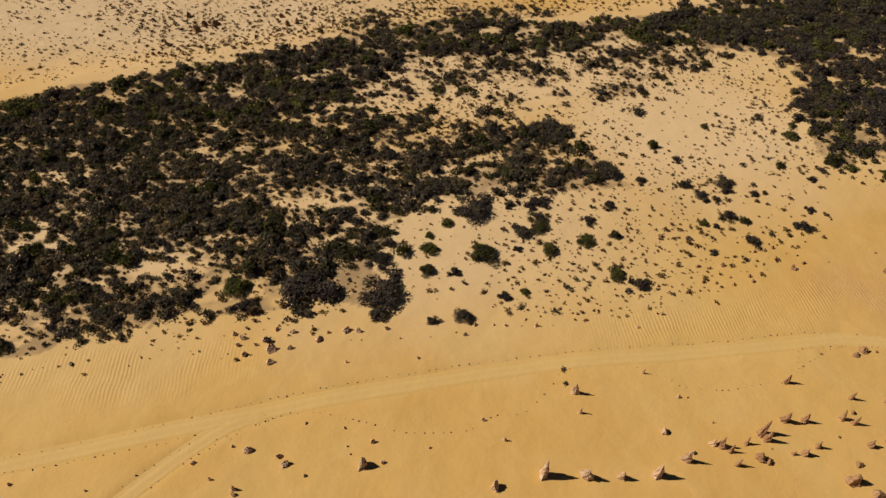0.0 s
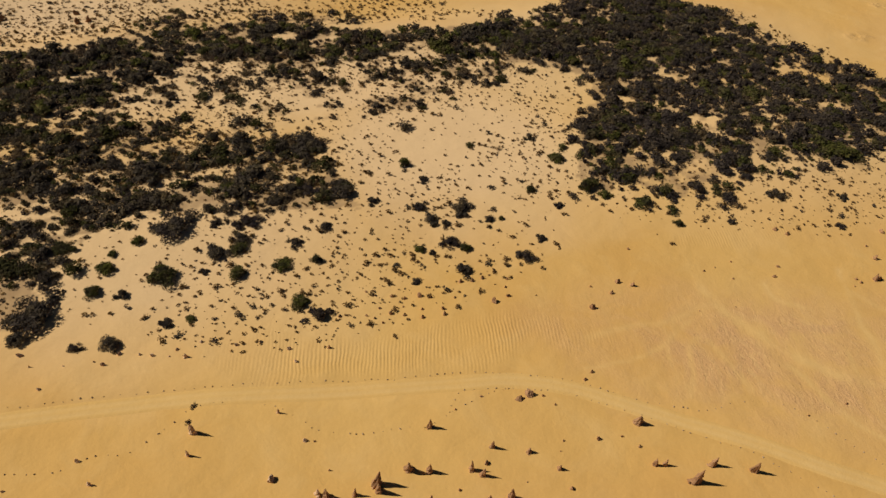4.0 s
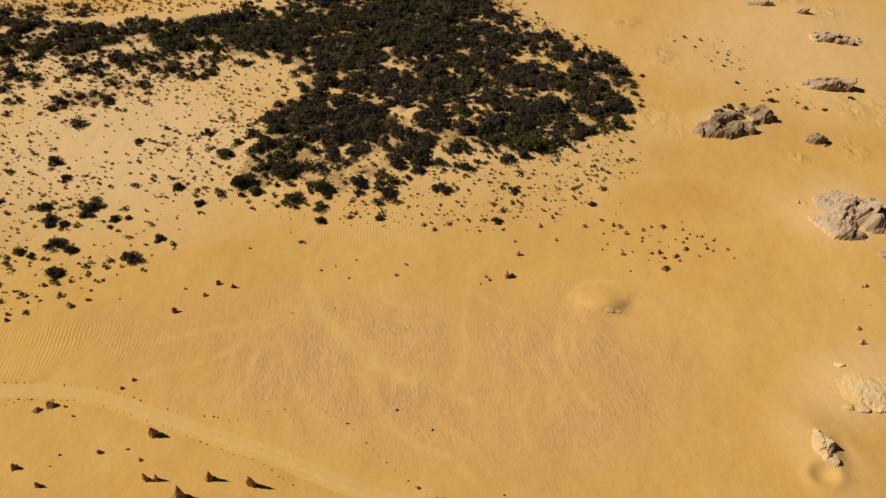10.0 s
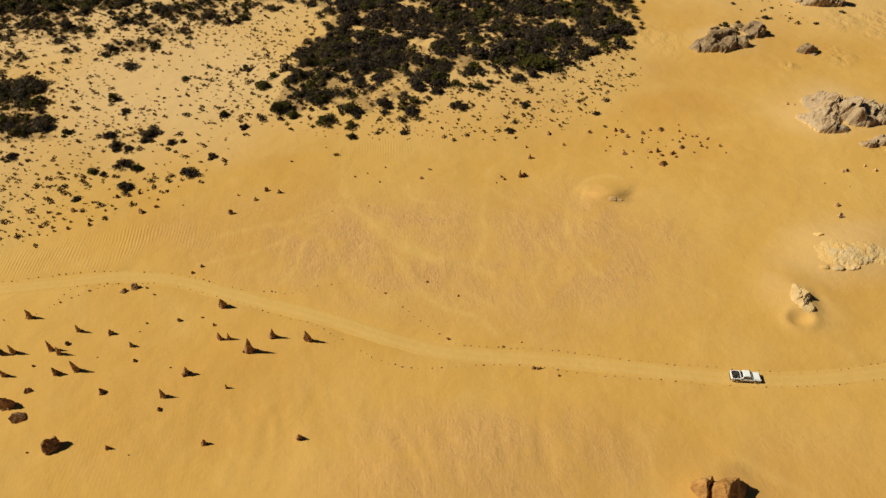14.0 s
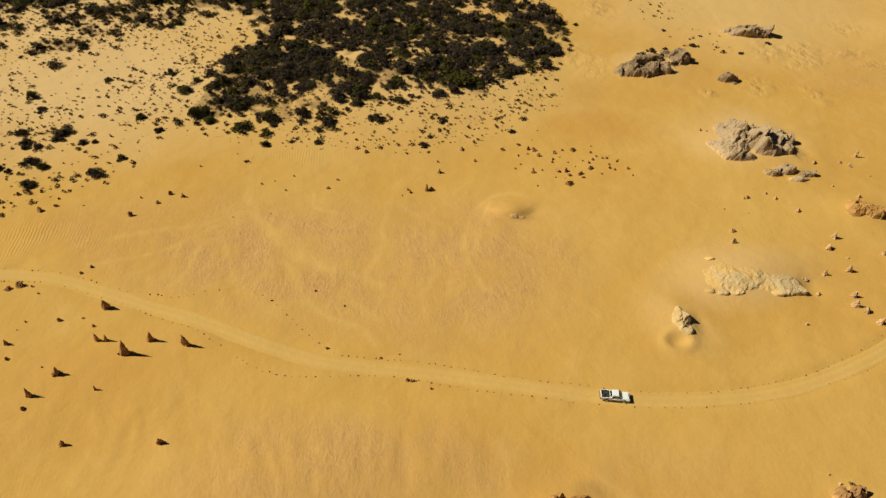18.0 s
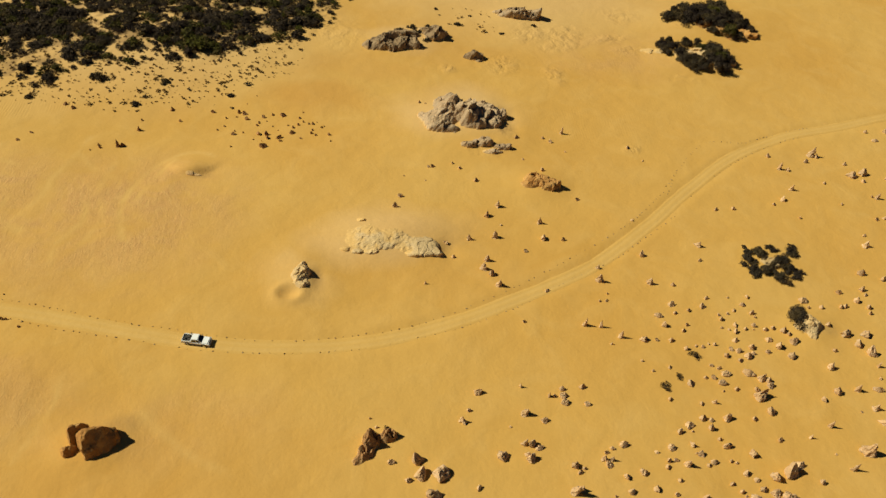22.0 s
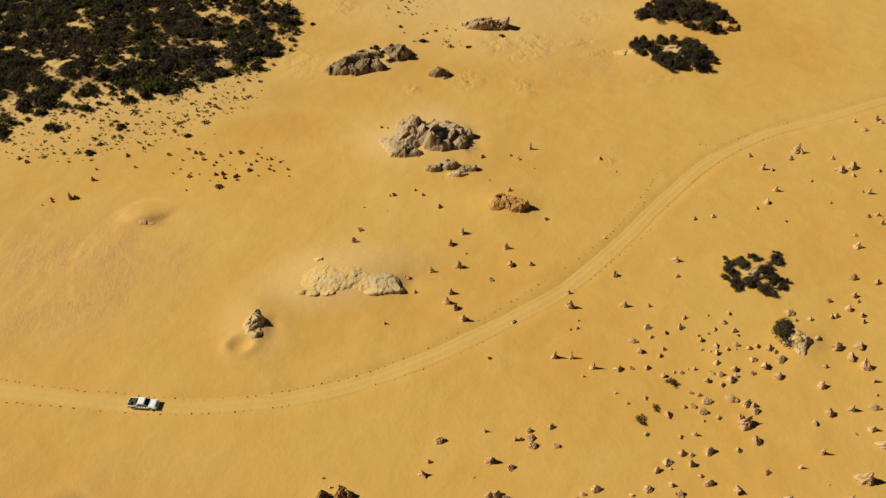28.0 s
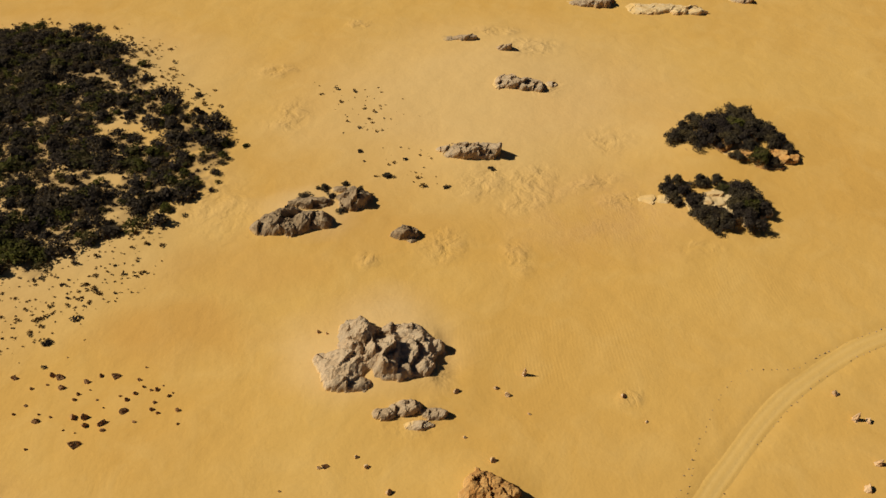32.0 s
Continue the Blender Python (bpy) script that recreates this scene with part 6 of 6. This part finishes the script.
for name, label, ring, gap, bare, seed in HEATHS:
    x, y, r = scatter(ring, gap, seed, 6 if name == "heath_ridge" else 12, 0.12 if name == "heath_ridge" else 0.26)
    cover = heath_cover(x, y, seed)
    east = name == "heath_east"
    thin = (0.12 + 0.16 * np.clip((x + 38) / 20, 0, 1)) * np.clip((114 - y) / 16, 0, 1) + 0.08 * np.clip((x + 50) / 80, 0, 1) - 0.06 if name == "heath_west" else 0.15 * np.clip((158 - y) / 24, 0, 1) - 0.03 * np.clip((y - 172) / 20, 0, 1) if east else 0.085 * np.clip((x - 15) / 50, 0, 1) if name == "heath_ridge" else -0.08 * np.clip((40 - x) / 45, 0, 1) * (name == "heath_middle")      # single bushes towards the foot
    ok = (cover + r.normal(0, 0.035, x.size) > bare + thin) & (r.random(x.size) > 0.08)
    x, y, cover = x[ok], y[ok], cover[ok]
    size = np.clip((1.42 if east else 1.22) * r.lognormal(-0.05, 0.45, x.size), 0.4, 2.9) * (0.66 + 2.6 * np.clip(cover - bare, 0, 0.2))
    kind = r.random(x.size) + 0.35 * (octaves(x * 0.07, y * 0.07, 91, 2) - 0.5)
    dry, green = kind < (0.10 if east else 0.24), kind > (0.78 if east else 0.72)
    dark = ~dry & ~green
    plant(name, label, x[dark], y[dark], size[dark], BUSHES, M_LEAF, r, 0.85)
    plant(name + "_green", "olive-green bushes among the dark heath", x[green], y[green], size[green], BUSHES, M_GREEN, r, 0.85)
    plant(name + "_dry", "grey-brown dry scrub among dark heath", x[dry], y[dry], size[dry] * 0.85, BUSHES, M_DRY, r, 0.75)

x, y, r = scatter(FRONT, 3.3, 51, 9)
ok = octaves(x * 0.12, y * 0.16, 53, 3) + r.normal(0, 0.12, x.size) > 0.53 - 0.14 * np.clip((y - 128) / 20, 0, 1)
x, y = x[ok], y[ok]
size = np.clip(1.25 * r.lognormal(0, 0.4, x.size), 0.6, 2.6)
half = r.random(x.size) < 0.55
plant("front_bushes", "dark rounded bushes on the sand below the heath", x[half], y[half], size[half], BUSHES, M_LEAF, r, 0.95)
plant("front_bushes_green", "olive-green rounded bushes on the sand below the heath", x[~half], y[~half], size[~half], BUSHES, M_GREEN, r, 0.95)

for name, label, ring, gap, share, big, seed in [
        ("scrub_fringe", "sparse small desert plants below the heath", FRINGE_EAST, 1.25, 0.75, 0.42, 31),
        ("scrub_slope", "sparse small desert plants on the sandy slope", SLOPE, 1.5, 0.6, 0.44, 32),
        ("scrub_beyond", "scattered small plants on the sand beyond the crest", BEYOND, 1.9, 0.85, 0.70, 33),
        ("scrub_far", "faint small plants dotted over the far sand", BEYOND_FAR, 1.8, 0.9, 0.42, 38),
        ("scrub_west", "small desert plants between the heath shrubs", HEATH_WEST, 1.4, 0.95, 0.50, 34),
        ("scrub_middle", "small desert plants below the dune crest", HEATH_MIDDLE, 1.5, 0.75, 0.42, 36),
        ("scrub_nose", "small plants thinning out over the back of the dune", NOSE_BACK, 1.7, 0.6, 0.55, 37),
        ("scrub_specks", "a thin line of small plants on the sand behind the outcrop", SPECKS, 1.5, 0.22, 0.42, 39),
        ("scrub_edge", "small desert plants along the foot of the heath", EDGE, 1.6, 0.42, 0.40, 35)]:
    x, y, r = scatter(ring, gap, seed, 16)
    cover = octaves(x * 0.07, y * 0.07, seed + 60, 3)
    ok = r.random(x.size) < share * (0.8 if name == "scrub_fringe" else np.clip(-0.7 + 3.4 * cover, 0.05, 1.6))
    x, y = x[ok], y[ok]
    size = big * r.lognormal(-0.25, 0.55, x.size) * np.where(r.random(x.size) < 0.07, 2.2, 1.0)
    dry = r.random(x.size) < 0.84
    size = np.minimum(size, 1.1)
    plant(name, label, x[dry], y[dry], size[dry], TUSSOCKS, M_TUSSOCK, r, 0.8)
    plant(name + "_dark", label.replace("small", "small dark"), x[~dry], y[~dry], size[~dry] * 1.1, TUSSOCKS, M_LEAF, r, 0.9)

# ---- the pickup ----
M_PAINT = plain("white_car_paint", (0.82, 0.83, 0.85), 0.25, spec=0.5, grime=0.05)
M_BLACK = plain("black_plastic", (0.025, 0.025, 0.027), 0.6, spec=0.4)
M_RUBBER = plain("tyre_rubber", (0.03, 0.03, 0.03), 0.9, spec=0.2, grime=0.35)
M_GLASS = plain("dark_car_glass", (0.012, 0.014, 0.016), 0.06, spec=0.7, grime=0.03)
M_ALLOY = plain("alloy", (0.55, 0.55, 0.56), 0.35, metal=0.9)
M_LAMP = plain("clear_lamp", (0.75, 0.75, 0.72), 0.1, spec=0.7, grime=0.02)
M_RED = plain("red_lamp", (0.35, 0.02, 0.015), 0.2, spec=0.6, grime=0.02)


def box(x0, x1, y0, y1, z0, z1, edge=0.03, taper=None):
    """A bevelled box; taper: how far the top is drawn in, as (front, back, sides)."""
    bm = bmesh.new()
    bmesh.ops.create_cube(bm, size=1.0)
    for v in bm.verts:
        top = v.co.z > 0
        px, py = (x1 if v.co.x > 0 else x0), (y1 if v.co.y > 0 else y0)
        if taper and top:
            px += -taper[0] if v.co.x > 0 else taper[1]
            py += -taper[2] if v.co.y > 0 else taper[2]
        v.co = (px, py, z1 if top else z0)
    if edge:
        bmesh.ops.bevel(bm, geom=bm.edges[:], offset=edge, segments=2, affect="EDGES")
    return bm


def pane(points, thick=0.012):
    """A flat sheet of four corners with a little thickness."""
    bm = bmesh.new()
    face = bm.faces.new([bm.verts.new(p) for p in points])
    out = bmesh.ops.extrude_face_region(bm, geom=[face])
    shift = face.normal * thick
    for v in out["geom"]:
        if isinstance(v, bmesh.types.BMVert):
            v.co += shift
    bmesh.ops.recalc_face_normals(bm, faces=bm.faces[:])
    return bm


def disc(radius, depth, x, y, z, segs=24, rim=0.03):
    bm = bmesh.new()
    m = Matrix.Translation((x, y, z)) @ Matrix.Rotation(math.pi / 2, 4, "X")
    bmesh.ops.create_cone(bm, cap_ends=True, segments=segs, radius1=radius, radius2=radius, depth=depth, matrix=m)
    if rim:
        bmesh.ops.bevel(bm, geom=[e for e in bm.edges if len(e.link_faces) == 2 and e.calc_face_angle() > 1.0], offset=rim, segments=2, affect="EDGES")
    return bm


def pickup(x, y, heading):
    car = new("pickup_truck")
    # body along +x; the bonnet is in front
    body = part("body", box(-2.62, 2.60, -0.93, 0.93, 0.48, 1.02, 0.09), M_PAINT, car)
    part("bonnet", box(1.02, 2.52, -0.84, 0.84, 1.00, 1.14, 0.05, (0.18, 0.0, 0.06)), M_PAINT, car)
    part("cabin", box(-0.92, 1.32, -0.86, 0.86, 1.00, 1.76, 0.07, (0.78, 0.22, 0.16)), M_PAINT, car)
    part("roof", box(-0.66, 0.50, -0.66, 0.66, 1.74, 1.80, 0.025), M_PAINT, car)
    part("windscreen", pane([(1.27, -0.74, 1.10), (1.27, 0.74, 1.10), (0.62, 0.62, 1.71), (0.62, -0.62, 1.71)], 0.02), M_GLASS, car, "dark windscreen")
    part("rear_window", pane([(-0.90, 0.68, 1.16), (-0.90, -0.68, 1.16), (-0.73, -0.60, 1.68), (-0.73, 0.60, 1.68)], 0.02), M_GLASS, car, "dark rear window")
    for s in (1, -1):
        part("side_window", pane([(0.98, s * 0.855, 1.14), (0.22, s * 0.855, 1.14), (0.22, s * 0.735, 1.66), (0.50, s * 0.735, 1.66)][::s], 0.015), M_GLASS, car, "dark side window")
        part("side_window", pane([(0.12, s * 0.855, 1.14), (-0.72, s * 0.855, 1.14), (-0.60, s * 0.735, 1.66), (0.12, s * 0.735, 1.66)][::s], 0.015), M_GLASS, car, "dark side window")
        part("tub_side", box(-2.58, -0.98, s * 0.86 - 0.06, s * 0.86 + 0.06, 1.00, 1.24, 0.03), M_PAINT, car)
        part("mirror", box(0.80, 0.92, s * 1.0 - 0.11, s * 1.0 + 0.11, 1.14, 1.34, 0.03), M_BLACK, car, "black door mirror")
        part("sill_step", box(-0.85, 1.15, s * 0.93 - 0.06, s * 0.93 + 0.06, 0.36, 0.42, 0.02), M_BLACK, car)
        part("headlight", box(2.42, 2.63, s * 0.68 - 0.2, s * 0.68 + 0.2, 0.84, 1.0, 0.04), M_LAMP, car, "clear headlight")
        part("tail_light", box(-2.65, -2.57, s * 0.82 - 0.08, s * 0.82 + 0.08, 0.72, 1.1, 0.02), M_RED, car, "red tail light")
        for wx in (1.62, -1.55):
            part("wheel_arch", disc(0.46, 0.06, wx, s * 0.915, 0.50, 24, 0.015), M_BLACK, car)
            wheel = part("wheel", disc(0.24, 0.20, wx, s * 0.86, 0.385, 20, 0.01), M_ALLOY, car)
            part("tyre", disc(0.385, 0.25, wx, s * 0.83, 0.385, 28, 0.05), M_RUBBER, wheel)
            part("rim", disc(0.22, 0.03, wx, s * 0.965, 0.385, 12, 0.01), M_ALLOY, wheel)
        for hx in (0.30, -0.62):
            part("door_handle", box(hx - 0.1, hx + 0.1, s * 0.945 - 0.015, s * 0.945 + 0.015, 0.96, 1.0, 0.008), M_BLACK, car)
    part("tailgate", box(-2.64, -2.54, -0.84, 0.84, 0.72, 1.24, 0.03), M_PAINT, car)
    part("headboard", box(-1.02, -0.94, -0.84, 0.84, 1.00, 1.22, 0.02), M_PAINT, car)
    part("tub_floor", box(-2.54, -1.02, -0.80, 0.80, 1.01, 1.05, 0.0), M_BLACK, car, "black tub liner")
    part("grille", box(2.56, 2.63, -0.48, 0.48, 0.74, 0.98, 0.02), M_BLACK, car, "black radiator grille")
    part("front_bumper", box(2.48, 2.70, -0.90, 0.90, 0.42, 0.70, 0.06), M_PAINT, car)
    part("rear_bumper", box(-2.74, -2.60, -0.86, 0.86, 0.46, 0.62, 0.04), M_BLACK, car, "dark rear bumper")
    part("cargo", box(-2.40, -1.95, -0.62, 0.05, 1.05, 1.30, 0.05), M_BLACK, car, "dark bundle in the tub")
    part("cargo", box(-1.80, -1.25, 0.02, 0.66, 1.05, 1.26, 0.05), M_BLACK, car, "dark box in the tub")
    # it stands on the slope of the track
    car.matrix_world = Matrix.Translation((x, y, ground_at(x, y) + 0.10)) @ Matrix.Rotation(radians(heading), 4, "Z")
    return tagged(car, "white dual-cab pickup truck on the sand track", "car")


pickup(211.0, 28.6, -13.0)
